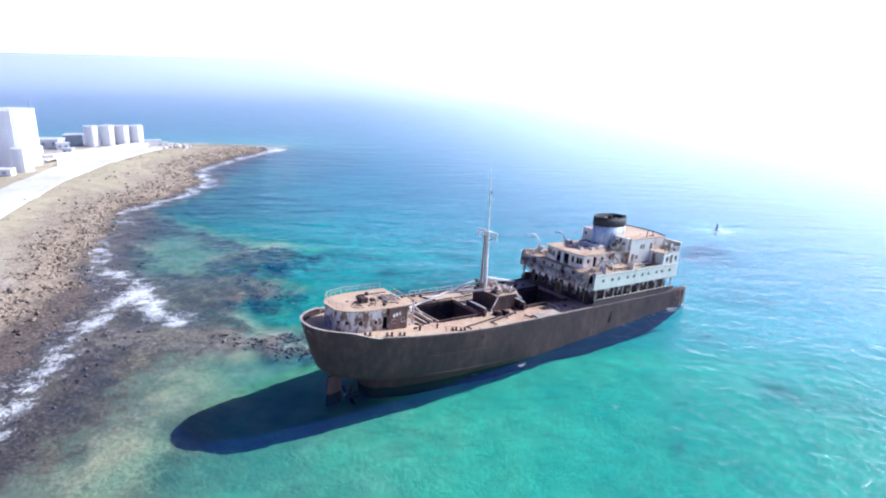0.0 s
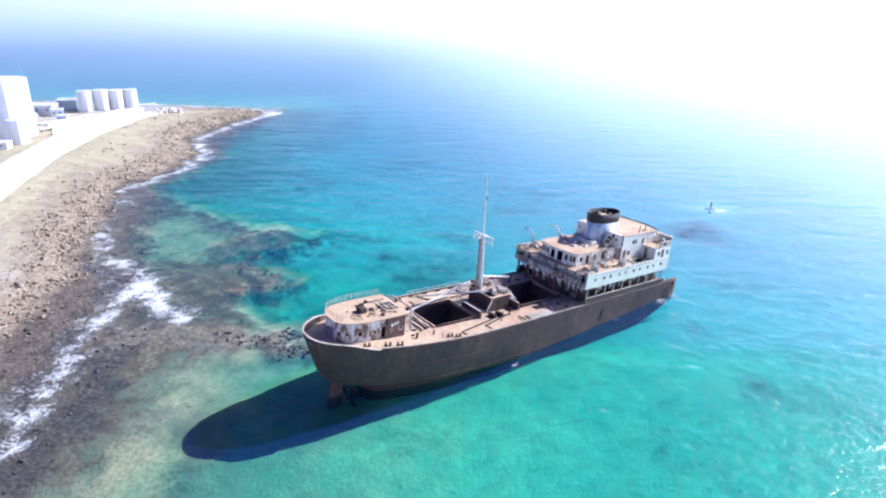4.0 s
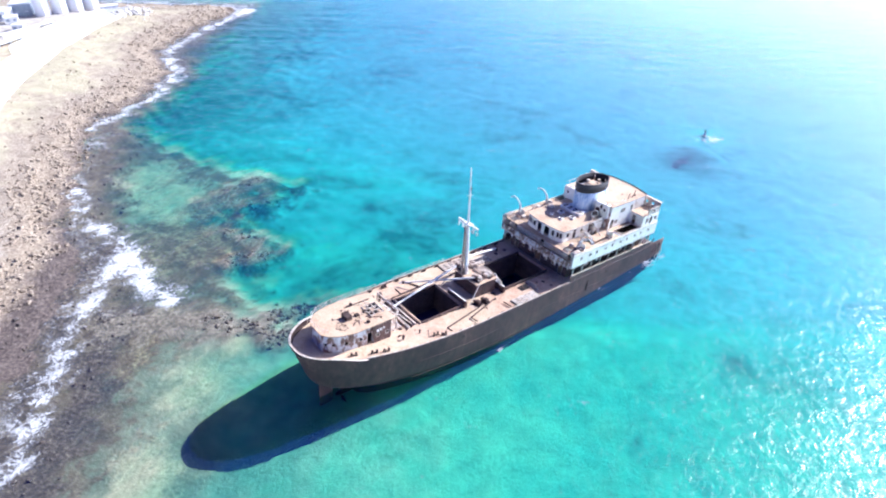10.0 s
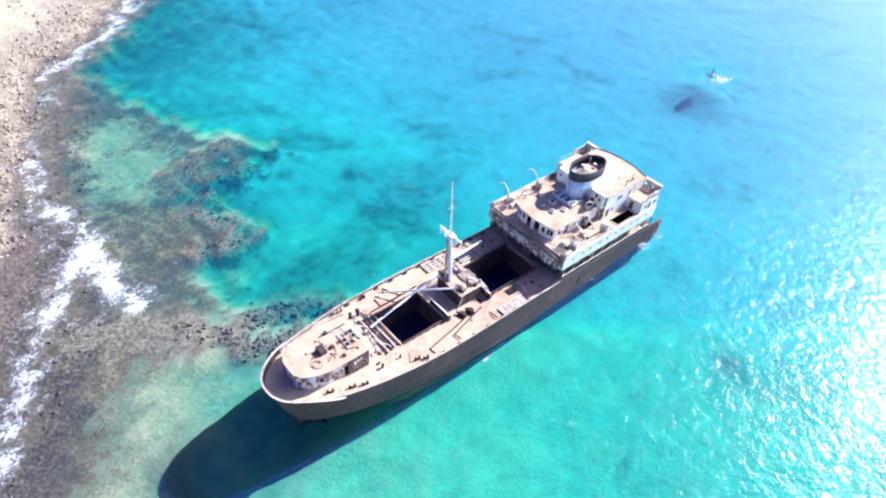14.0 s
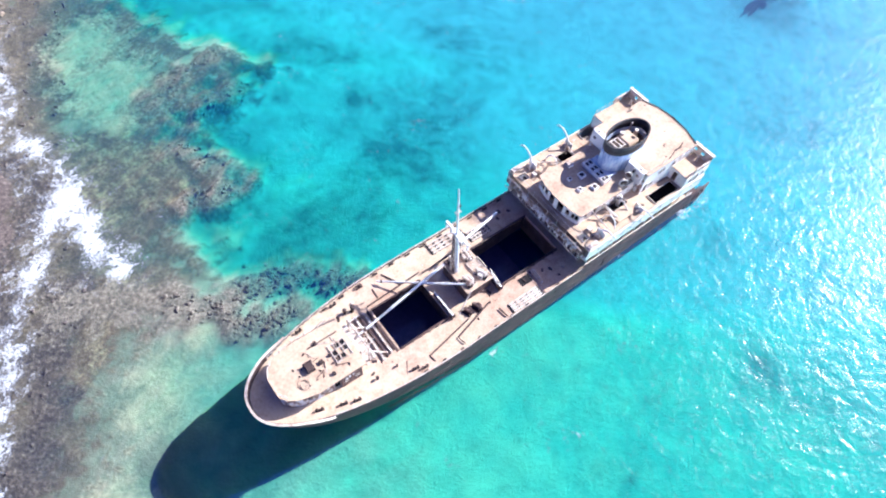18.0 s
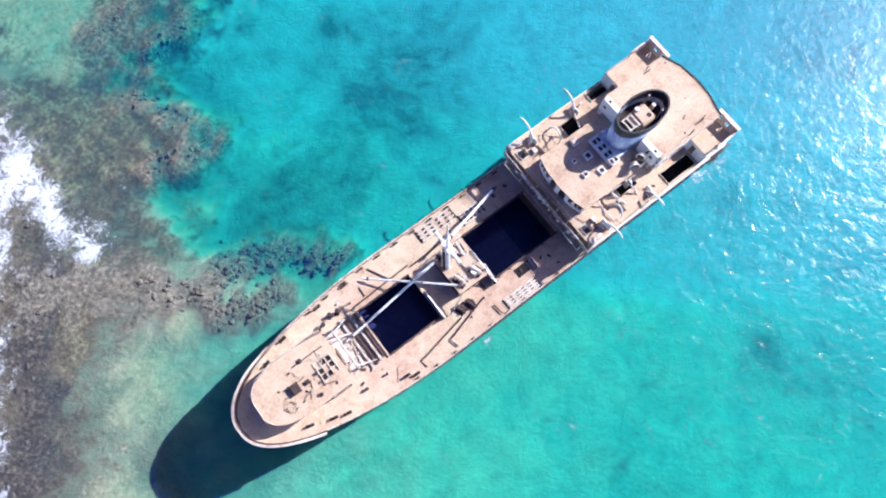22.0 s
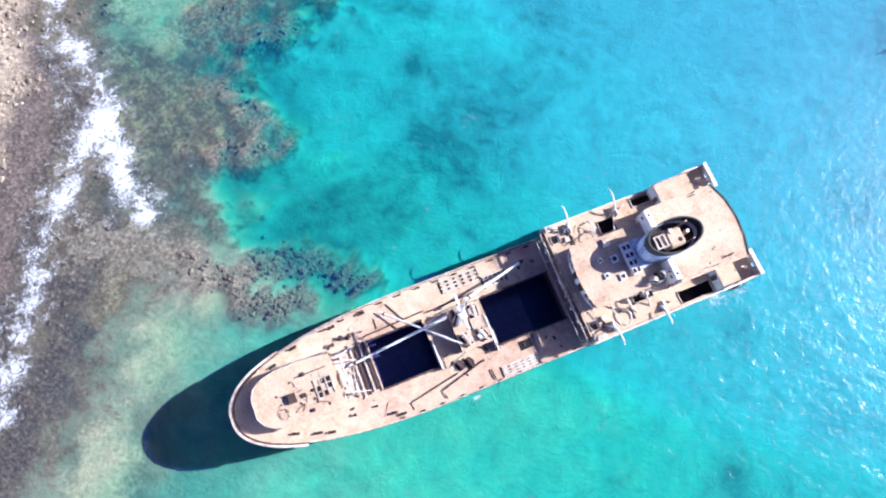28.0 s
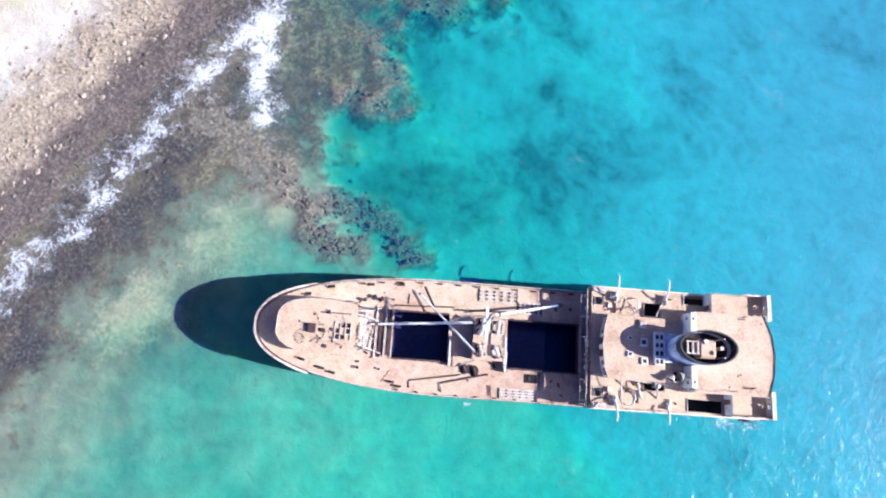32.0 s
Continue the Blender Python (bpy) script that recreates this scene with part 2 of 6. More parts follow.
def add_tube(bm, pts, r, n=8, r2=None, caps=True):
    """A round bar through the points, tapering from r to r2."""
    pts = [Vector(p) for p in pts]
    r2 = r if r2 is None else r2
    rings = []
    side = None
    for i, p in enumerate(pts):
        d = (pts[min(i + 1, len(pts) - 1)] - pts[max(i - 1, 0)]).normalized()
        if side is None:
            side = d.orthogonal().normalized()
        side = (side - d * side.dot(d)).normalized()
        up = d.cross(side)
        rr = r + (r2 - r) * i / max(1, len(pts) - 1)
        rings.append([bm.verts.new(p + (side * math.cos(2 * math.pi * k / n) + up * math.sin(2 * math.pi * k / n)) * rr) for k in range(n)])
    for a, b in zip(rings, rings[1:]):
        for k in range(n):
            bm.faces.new((a[k], a[(k + 1) % n], b[(k + 1) % n], b[k]))
    if caps:
        bm.faces.new(rings[0][::-1])
        bm.faces.new(rings[-1])
    return bm


def tube(pts, r, n=8, r2=None):
    return add_tube(bmesh.new(), pts, r, n, r2)


def add_prism(bm, outline, z0, z1, cap=True):
    """An upright solid over an outline; z0 and z1 are numbers or functions of (x, y)."""
    f0 = z0 if callable(z0) else (lambda x, y: z0)
    f1 = z1 if callable(z1) else (lambda x, y: z1)
    a = [bm.verts.new((x, y, f0(x, y))) for x, y in outline]
    b = [bm.verts.new((x, y, f1(x, y))) for x, y in outline]
    n = len(outline)
    for i in range(n):
        bm.faces.new((a[i], a[(i + 1) % n], b[(i + 1) % n], b[i]))
    if cap:
        bm.faces.new(a[::-1])
        bm.faces.new(b)
    return bm


def prism(outline, z0, z1, cap=True):
    return add_prism(bmesh.new(), outline, z0, z1, cap)


def smoothstep(a, b, x):
    t = np.clip((np.asarray(x, float) - a) / (b - a), 0, 1)
    return t * t * (3 - 2 * t)


# ---- ground, sea and sky line ----
SHORE_Y = [-900, -60, 30, 57, 75, 93, 111, 121, 133, 148, 163, 177, 193, 210, 236, 260, 286, 304, 320, 329]
SHORE_X = [-30, -54, -62, -65, -67.5, -69.5, -71, -75, -85, -91, -95, -100, -105, -98, -98, -112, -109, -105, -98, -101]
SHELF_Y = [-900, -60, 30, 52, 62, 77, 86, 93, 99, 106, 113, 118, 122, 126, 130, 134, 140, 151, 157, 163, 175, 190, 220, 336]
SHELF_X = [-15, -38, -42, -46, -50, -47, -52, -49, -43, -38, -42, -44, -40, -35, -39, -49, -50, -41, -38, -56, -76, -94, -92, -92]
REEFS = [  # a, b, half width, height: submerged ridges of rock
    (-58, 100, -40, 101, 5.0, 0.4), (-42, 102, -30, 100, 3.5, 0.6), (-31, 104, -22, 107.5, 4.0, 1.0), (-22, 107.5, -11, 107, 3.2, 1.1), (-30, 98, -20, 101, 3.5, 0.7),
    (-44, 121, -35, 126, 3.0, 0.7), (-38, 130, -50, 135, 2.6, 0.5), (-50, 138, -38, 151, 2.8, 0.6), (-56, 145, -46, 160, 3.0, 0.5),
]


def fractal(x, y, scale, octaves=4, seed=0.0):
    """Cheap smooth noise from rotated sines, for large forms."""
    v = np.zeros_like(x, float)
    amp, k = 1.0, 1.0 / scale
    for o in range(octaves):
        a = 1.3 * o + seed
        u, w = x * math.cos(a) + y * math.sin(a), -x * math.sin(a) + y * math.cos(a)
        v += amp * np.sin(u * k * 6.283 + 1.7 * np.sin(w * k * 4.1 + o + seed)) * np.cos(w * k * 5.4 + 1.3 * np.sin(u * k * 3.3 + 2 * o))
        amp *= 0.55
        k *= 2.07
    return v


def inland(x, y):
    """Metres from the water's edge, positive on land."""
    wig = 1.6 * fractal(x, y, 16, 3, 0.4)
    along = np.interp(y, SHORE_Y, SHORE_X) - x
    far = 331 + 0.06 * (-99 - x) - y
    return np.minimum(along * 0.93, far) + wig


def on_shelf(x, y):
    """Metres from the outer edge of the weedy ledge, positive on the ledge."""
    return np.minimum(np.interp(y, SHELF_Y, SHELF_X) - x, 341 - y) + (2.4 + 2.2 * smoothstep(104, 116, y)) * fractal(x, y, 13, 4, 1.7)


def reef_mask(x, y):
    m = np.zeros_like(x, float)
    h = np.zeros_like(x, float)
    for x0, y0, x1, y1, w, hh in REEFS:
        t = np.clip(((x - x0) * (x1 - x0) + (y - y0) * (y1 - y0)) / ((x1 - x0) ** 2 + (y1 - y0) ** 2), 0, 1)
        d = np.hypot(x - x0 - t * (x1 - x0), y - y0 - t * (y1 - y0)) + 2.2 * fractal(x, y, 9, 3, 2.0)
        k = 1 - smoothstep(w * 0.2, w * 1.5, d)
        m = np.maximum(m, k)
        h = np.maximum(h, k * hh)
    return m, h


def dry(y):
    """How far the wet rock ledge reaches inland at y."""
    return 6.5 * (1 - smoothstep(112, 136, y)) + 1.5


WEEDS = [(-29, 143, 8, 3.5), (-16, 150, 4, 8), (-33, 149, 7, 3), (-22, 162, 12, 4), (-6, 122, 3, 2.5), (-22, 128, 3, 2.5), (-10, 138, 3, 3), (-24, 118, 3, 2), (14, 62, 4, 2), (40, 74, 5, 3), (-6, 58, 4, 2), (55, 96, 4, 4), (0, 172, 9, 5), (83, 194, 15.5, 12), (-10, 138, 22, 17), (-12, 118, 20, 9)]


# soft patches on the rock ledge: x, y and the two radii
DARK_FLATS = [(-58, 101, 5, 7), (-58, 91, 4.5, 7), (-55, 84, 4.5, 6), (-55, 74, 6, 8), (-56, 65, 6, 8), (-56, 54, 7, 9), (-49, 49, 5, 5), (-73, 108, 5, 11), (-70, 120, 6, 9), (-69, 97, 5, 8), (-65, 84, 4, 9), (-63, 72, 5, 9), (-58, 38, 9, 12), (-80, 126, 6, 6)]
OLIVE_FLATS = [(-51, 97, 4.5, 5), (-44, 101, 5, 3), (-53, 104, 4, 4), (-51, 91, 4, 4), (-55, 131, 6, 8), (-48, 123, 7, 4), (-62, 132, 8, 5), (-46, 145, 5, 7), (-58, 121, 4, 6)]
POOLS = [(-66, 149, 12, 10), (-62, 139, 6, 4), (-39, 86, 6, 8), (-40, 66, 6, 9), (-36, 98, 5, 4), (-75, 160, 9, 10)]


def patches(x, y, spots):
    m = np.zeros_like(x, float)
    wx, wy = x + 1.8 * fractal(x, y, 10, 3, 3.3), y + 1.8 * fractal(x, y, 10, 3, 4.9)
    for px, py, rx, ry in spots:
        m = np.maximum(m, np.exp(-(((wx - px) / rx) ** 2 + ((wy - py) / ry) ** 2)))
    return m


def ground_height(x, y):
    d = inland(x, y)
    de = d - dry(y)
    r, rh = reef_mask(x, y)
    rough = fractal(x, y, 3.1, 3, 1.0)
    land = 0.30 * smoothstep(-1, 4, d) + 1.3 * smoothstep(-3, 10, de) + 1.6 * smoothstep(8, 34, de) + 0.25 * fractal(x, y, 40, 2, 3.0) * smoothstep(20, 60, de) + 0.22 * rough * smoothstep(-2, 3, d) * (1 - smoothstep(14, 24, de))
    u = 0.6 * x + 0.8 * y
    sh = on_shelf(x, y)
    n = smoothstep(100, 108, y)
    sea = -0.25 * smoothstep(0, 3, -d) - (0.3 + 0.35 * n + 0.7 * smoothstep(118, 145, y)) * smoothstep(4, 18, -d) - 0.25 * smoothstep(-4, 8, -sh) - (1.15 + 0.7 * n) * smoothstep(4 - 11 * n, 28 - 15 * n, -sh) - 0.8 * smoothstep(25, 90, -sh) - 3.4 * smoothstep(88, 190, u) * smoothstep(5, 50, -sh) - 9 * smoothstep(120, 600, -sh)
    sea = sea + 0.14 * rough * (1 - smoothstep(0, 14, -sh)) + 0.10 * fractal(x, y, 14, 3, 5.0) + rh * (1 + 0.25 * rough) + 3.6 * np.exp(-((x - 79) ** 2 + (y - 188.5) ** 2) / 60.0)
    z = np.where(d > 0, np.maximum(land, -0.2), np.minimum(sea, -0.12 + 0.3 * np.clip(rough, 0, 1) * (1 - smoothstep(0, 14, -d))))
    weed = np.zeros_like(x, float)
    for wx, wy, rx, ry in WEEDS:
        weed = np.maximum(weed, (0.85 if rx > 15 else 1.0) * np.exp(-(((x - wx) / rx) ** 2 + ((y - wy) / ry) ** 2)))
    return z, d, r, weed, np.where(d > 0, de, -20.0), np.clip(sh - 22 * smoothstep(126, 140, y) * smoothstep(9, 20, sh), -60, 60), patches(x, y, DARK_FLATS), patches(x, y, OLIVE_FLATS), patches(x, y, POOLS)


def graded(lo, hi, a, b, step, outer):
    """Grid lines: even steps from a to b, growing outside to lo and hi."""
    v = list(np.arange(a, b + step / 2, step))
    s = step
    while v[-1] < hi:
        s *= outer
        v.append(v[-1] + s)
    s = step
    while v[0] > lo:
        s *= outer
        v.insert(0, v[0] - s)
    return np.array(v)


def sheet(name, xs, ys, zf, material, attrs=()):
    X, Y = np.meshgrid(xs, ys)
    out = zf(X, Y)
    Z = out[0]
    nx, ny = len(xs), len(ys)
    co = np.stack([X, Y, Z], -1).reshape(-1, 3)
    i = np.arange(nx * ny).reshape(ny, nx)
    q = np.stack([i[:-1, :-1], i[:-1, 1:], i[1:, 1:], i[1:, :-1]], -1).reshape(-1, 4)
    me = bpy.data.meshes.new(name)
    me.from_pydata(co.tolist(), [], q.tolist())
    for n, arr in zip(attrs, out[1:]):
        at = me.attributes.new(n, "FLOAT", "POINT")
        at.data.foreach_set("value", arr.reshape(-1).astype(np.float32))
    me.materials.append(material)
    me.polygons.foreach_set("use_smooth", np.ones(len(q), bool))
    return new(name, me)


def attribute(nt, name):
    a = nt.nodes.new("ShaderNodeAttribute")
    a.attribute_name = name
    return a.outputs["Fac"]


def ground_material():
    m, nt, p = node_mat("shore_and_seabed")
    v = coords(nt, "Object")
    d, reef, weedy, de = attribute(nt, "inland"), attribute(nt, "reef"), attribute(nt, "weed"), attribute(nt, "dry")
    n1, n2, n3 = noise_tex(nt, 0.05, 5, 0.6, v, 0.6), noise_tex(nt, 0.35, 6, 0.65, v, 0.4), noise_tex(nt, 1.6, 5, 0.7, v)

    def centred(n, k):
        return maths(nt, "MULTIPLY", maths(nt, "SUBTRACT", n, 0.5), k)

    # seabed: pale sand, weed growing in patches
    sand = ramp(nt, n2, [(0.3, (0.46, 0.46, 0.38)), (0.7, (0.68, 0.66, 0.56))])
    film = ramp(nt, n2, [(0.3, (0.09, 0.115, 0.075)), (0.7, (0.25, 0.265, 0.185))])
    sand = mix(nt, ramp(nt, maths(nt, "ADD", maths(nt, "MULTIPLY", d, 1 / 75.0), maths(nt, "ADD", centred(n1, 0.9), 1.0)), [(0.22, (0, 0, 0)), (0.85, (0.9, 0.9, 0.9))]), sand, film)
    weed = ramp(nt, n3, [(0.3, (0.045, 0.06, 0.04)), (0.7, (0.15, 0.17, 0.11))])
    patch = maths(nt, "ADD", maths(nt, "ADD", maths(nt, "MULTIPLY", n1, 0.55), maths(nt, "MULTIPLY", n2, 0.45)), maths(nt, "MULTIPLY", weedy, 0.14))
    col = mix(nt, ramp(nt, patch, [(0.52, (0, 0, 0)), (0.70, (0.76, 0.76, 0.76))]), sand, weed)
    # weedy ledge close to the shore
    shelf = ramp(nt, maths(nt, "ADD", maths(nt, "MULTIPLY", n3, 0.6), maths(nt, "MULTIPLY", n2, 0.4)), [(0.32, (0.05, 0.042, 0.03)), (0.48, (0.14, 0.114, 0.082)), (0.60, (0.25, 0.20, 0.145)), (0.74, (0.43, 0.36, 0.265))])
    near = maths(nt, "ADD", maths(nt, "MULTIPLY", maths(nt, "ADD", attribute(nt, "shelf"), 5.0), 0.055), maths(nt, "ADD", centred(n2, 2.2), centred(n1, 1.7)))
    col = mix(nt, ramp(nt, near, [(0.0, (0, 0, 0)), (0.35, (0.95, 0.95, 0.95))]), col, shelf)
    fine = maths(nt, "ADD", centred(n2, 1.1), centred(n3, 0.9))

    def spread(name, lo, hi):
        return ramp(nt, maths(nt, "ADD", attribute(nt, name), fine), [(lo, (0, 0, 0)), (hi, (0.93, 0.93, 0.93))])

    pool = ramp(nt, n3, [(0.3, (0.37, 0.32, 0.235)), (0.7, (0.67, 0.58, 0.44))])
    col = mix(nt, spread("pool", 0.30, 0.75), col, pool)
    olive = ramp(nt, maths(nt, "ADD", maths(nt, "MULTIPLY", n3, 0.5), maths(nt, "MULTIPLY", n2, 0.5)), [(0.36, (0.08, 0.066, 0.045)), (0.5, (0.195, 0.152, 0.108)), (0.62, (0.42, 0.355, 0.225))])
    col = mix(nt, spread("olive", 0.28, 0.6), col, olive)
    murk = ramp(nt, n3, [(0.30, (0.036, 0.030, 0.030)), (0.48, (0.085, 0.068, 0.060)), (0.60, (0.17, 0.14, 0.115)), (0.74, (0.36, 0.31, 0.25))])
    col = mix(nt, spread("dark_flat", 0.32, 0.64), col, murk)
    rock = ramp(nt, n3, [(0.30, (0.07, 0.062, 0.055)), (0.5, (0.22, 0.19, 0.155)), (0.7, (0.46, 0.40, 0.33))])
    col = mix(nt, ramp(nt, maths(nt, "ADD", reef, centred(n3, 1.2)), [(0.3, (0, 0, 0)), (0.7, (0.9, 0.9, 0.9))]), col, rock)
    # land: wet dark rock, pale stones and sand, dry grass
    wet = ramp(nt, n3, [(0.30, (0.05, 0.038, 0.033)), (0.50, (0.125, 0.095, 0.08)), (0.70, (0.25, 0.20, 0.16))])
    stone = ramp(nt, n3, [(0.30, (0.16, 0.12, 0.085)), (0.5, (0.37, 0.29, 0.20)), (0.7, (0.57, 0.48, 0.355))])
    pale = ramp(nt, n2, [(0.35, (0.58, 0.51, 0.41)), (0.65, (0.72, 0.66, 0.56))])
    grass = ramp(nt, maths(nt, "ADD", maths(nt, "MULTIPLY", n1, 0.6), maths(nt, "MULTIPLY", n2, 0.4)), [(0.38, (0.34, 0.26, 0.18)), (0.46, (0.49, 0.41, 0.28)), (0.53, (0.51, 0.455, 0.285)), (0.62, (0.41, 0.33, 0.23))])
    dj = maths(nt, "ADD", de, centred(n2, 10.0))
    land = mix(nt, ramp(nt, maths(nt, "MULTIPLY", maths(nt, "ADD", dj, 4.0), 0.1), [(0.2, (0, 0, 0)), (0.7, (1, 1, 1))]), wet, stone)
    where = nt.nodes.new("ShaderNodeSeparateXYZ")
    nt.links.new(v, where.inputs[0])
    beach = ramp(nt, maths(nt, "ADD", maths(nt, "MULTIPLY", where.outputs[1], 0.004), centred(n1, 0.2)), [(0.45, (1, 1, 1)), (0.58, (0.1, 0.1, 0.1))])
    land = mix(nt, maths(nt, "MULTIPLY", beach, ramp(nt, maths(nt, "MULTIPLY", dj, 0.05), [(0.35, (0, 0, 0)), (0.7, (1, 1, 1))])), land, pale)
    land = mix(nt, ramp(nt, maths(nt, "MULTIPLY", maths(nt, "ADD", dj, centred(n1, 24.0)), 0.02), [(0.25, (0, 0, 0)), (0.44, (1, 1, 1))]), land, grass)
    col = mix(nt, maths(nt, "GREATER_THAN", maths(nt, "ADD", d, centred(n3, 3.0)), 0.0), col, land)
    nt.links.new(col, p.inputs["Base Color"])
    p.inputs["Roughness"].default_value = 0.9
    add_bump(nt, p, maths(nt, "ADD", n3, n2), 0.6, 0.4)
    return m


def water_material():
    """Clear water: Fresnel gloss over a tint that follows the depth below, and foam where waves break."""
    m, nt, p = node_mat("sea_water")
    out = nt.nodes["Material Output"]
    v = coords(nt, "Object")
    swell = noise_tex(nt, 0.035, 3, 0.5, coords(nt, "Object", (0.7, 1.9, 1)), 0.4)
    chop = noise_tex(nt, 0.10, 3, 0.5, coords(nt, "Object", (0.6, 1.6, 1)), 0.5)
    ripple = noise_tex(nt, 0.55, 4, 0.6, v, 0.4)
    wave = maths(nt, "ADD", maths(nt, "MULTIPLY", swell, 0.5), maths(nt, "ADD", maths(nt, "MULTIPLY", chop, 0.95), maths(nt, "MULTIPLY", ripple, 0.56)))
    b = nt.nodes.new("ShaderNodeBump")
    b.inputs["Distance"].default_value = 0.36
    depth = maths(nt, "MULTIPLY", attribute(nt, "depth"), 0.05)
    nt.links.new(ramp(nt, depth, [(0.24, (1, 1, 1)), (0.42, (0.5, 0.5, 0.5)), (0.72, (0.10, 0.10, 0.10))]), b.inputs["Strength"])  # the chop dies away offshore
    nt.links.new(wave, b.inputs["Height"])
    fr = nt.nodes.new("ShaderNodeFresnel")
    fr.inputs["IOR"].default_value = 1.46
    nt.links.new(b.outputs[0], fr.inputs["Normal"])
    # two lobes: clear facets, and the fine ripples between them
    lobes = []
    for calm, open_sea in ((0.15, 0.10), (0.31, 0.5)):
        lobe = nt.nodes.new("ShaderNodeBsdfGlossy")
        nt.links.new(ramp(nt, depth, [(0.25, (calm,) * 3), (0.65, (open_sea,) * 3)]), lobe.inputs["Roughness"])
        nt.links.new(b.outputs[0], lobe.inputs["Normal"])
        lobes.append(lobe)
    gl = nt.nodes.new("ShaderNodeMixShader")
    gl.inputs[0].default_value = 0.62
    nt.links.new(lobes[0].outputs[0], gl.inputs[1])
    nt.links.new(lobes[1].outputs[0], gl.inputs[2])
    tr = nt.nodes.new("ShaderNodeBsdfTransparent")
    tint = ramp(nt, depth, [(0.0, (0.93, 0.96, 0.96)), (0.025, (0.72, 0.81, 0.76)), (0.06, (0.41, 0.72, 0.56)), (0.11, (0.11, 0.71, 0.49)), (0.14, (0.05, 0.64, 0.52)), (0.17, (0.045, 0.59, 0.59)), (0.25, (0.06, 0.55, 0.68)), (0.5, (0.12, 0.45, 0.78))])
    nt.links.new(tint, tr.inputs["Color"])
    mx = nt.nodes.new("ShaderNodeMixShader")
    nt.links.new(fr.outputs[0], mx.inputs[0])
    nt.links.new(tr.outputs[0], mx.inputs[1])
    nt.links.new(gl.outputs[0], mx.inputs[2])
    foam = nt.nodes.new("ShaderNodeBsdfDiffuse")
    foam.inputs["Color"].default_value = (0.86, 0.88, 0.88, 1)
    ridge = maths(nt, "SUBTRACT", 1.0, maths(nt, "MULTIPLY", maths(nt, "ABSOLUTE", maths(nt, "SUBTRACT", noise_tex(nt, 0.42, 5, 0.6, v, 1.6), 0.5)), 6.0), True)
    lace = maths(nt, "ADD", maths(nt, "MULTIPLY", noise_tex(nt, 0.15, 3, 0.5, v, 0.8), 0.40), maths(nt, "MULTIPLY", noise_tex(nt, 1.1, 8, 0.75, v, 1.5), 0.60))
    lace = maths(nt, "ADD", maths(nt, "MULTIPLY", maths(nt, "SUBTRACT", lace, 0.5), 2.6), maths(nt, "MULTIPLY", maths(nt, "SUBTRACT", ridge, 0.4), 0.35))
    f = ramp(nt, maths(nt, "ADD", maths(nt, "MULTIPLY", attribute(nt, "foam"), 0.9), lace), [(0.42, (0, 0, 0)), (0.66, (0.35, 0.35, 0.35)), (1.0, (0.93, 0.93, 0.93))])
    body = nt.nodes.new("ShaderNodeBsdfDiffuse")  # light scattered back by the water itself
    body.inputs["Color"].default_value = (0.015, 0.045, 0.50, 1)
    mb = nt.nodes.new("ShaderNodeMixShader")
    nt.links.new(ramp(nt, depth, [(0.0, (0, 0, 0)), (0.09, (0.105, 0.105, 0.105))]), mb.inputs[0])
    nt.links.new(mx.outputs[0], mb.inputs[1])
    nt.links.new(body.outputs[0], mb.inputs[2])
    mf = nt.nodes.new("ShaderNodeMixShader")
    nt.links.new(f, mf.inputs[0])
    nt.links.new(mb.outputs[0], mf.inputs[1])
    nt.links.new(foam.outputs[0], mf.inputs[2])
    nt.links.new(mf.outputs[0], out.inputs["Surface"])
    nt.nodes.remove(p)
    return m


SURF = [  # lines along which the waves break
    [(-93, 152), (-83, 137), (-72, 129.5), (-64.5, 122), (-66, 112), (-65.3, 103), (-64.3, 95), (-62.3, 85), (-59.5, 74), (-61, 60), (-59, 40)],
    [(-64.5, 122), (-57, 112), (-49, 106.5)],
    [(-103, 186), (-94, 212), (-96, 236), (-108, 260), (-105, 288), (-98, 308), (-94, 324), (-112, 333), (-135, 335), (-160, 337)],
]
BREAKERS = [(-64, 120, 6, 0.22), (-58, 113, 4, 0.12), (-67, 103, 5, 0.12), (-75, 131, 4, 0.12), (-94, 324, 6, 0.5), (81, 186.5, 2.6, 0.9), (44.8, 122.4, 1.6, 0.6), (40.4, 118.8, 1.2, 0.45), (48.0, 124.6, 1.6, 0.5), (33.5, 113.2, 1.0, 0.4), (12.3, 95.3, 0.7, 0.6)]  # the last ones wash against the hull


def sea_surface(x, y):
    z, d, *_ = ground_height(x, y)
    f = (0.30 + 0.2 * smoothstep(200, 260, y)) * np.exp(-((d + 3.0) / 4.5) ** 2)
    w = fractal(x, y, 11, 3, 6.0)
    wx, wy = x + 1.5 * fractal(x, y, 8, 3, 8.0), y + 1.5 * fractal(x, y, 8, 3, 9.5)
    for line in SURF:
        for (ax, ay), (bx, by) in zip(line, line[1:]):
            t = np.clip(((wx - ax) * (bx - ax) + (wy - ay) * (by - ay)) / ((bx - ax) ** 2 + (by - ay) ** 2), 0, 1)
            off = np.hypot(wx - ax - t * (bx - ax), wy - ay - t * (by - ay))
            f = np.maximum(f, (0.32 + 0.13 * w) * np.exp(-(off / 2.0) ** 2) + 0.36 * np.exp(-(off / 4.8) ** 2))
    for bx, by, br, k in BREAKERS:
        f = f + k * np.exp(-(((x - bx) / br) ** 2 + ((y - by) / br) ** 2))
    near = (np.abs(x) < 260) & (y > -60) & (y < 420)
    return x * 0, np.maximum(-z, 0), np.where(near, np.minimum(f, 1.1), 0.0)


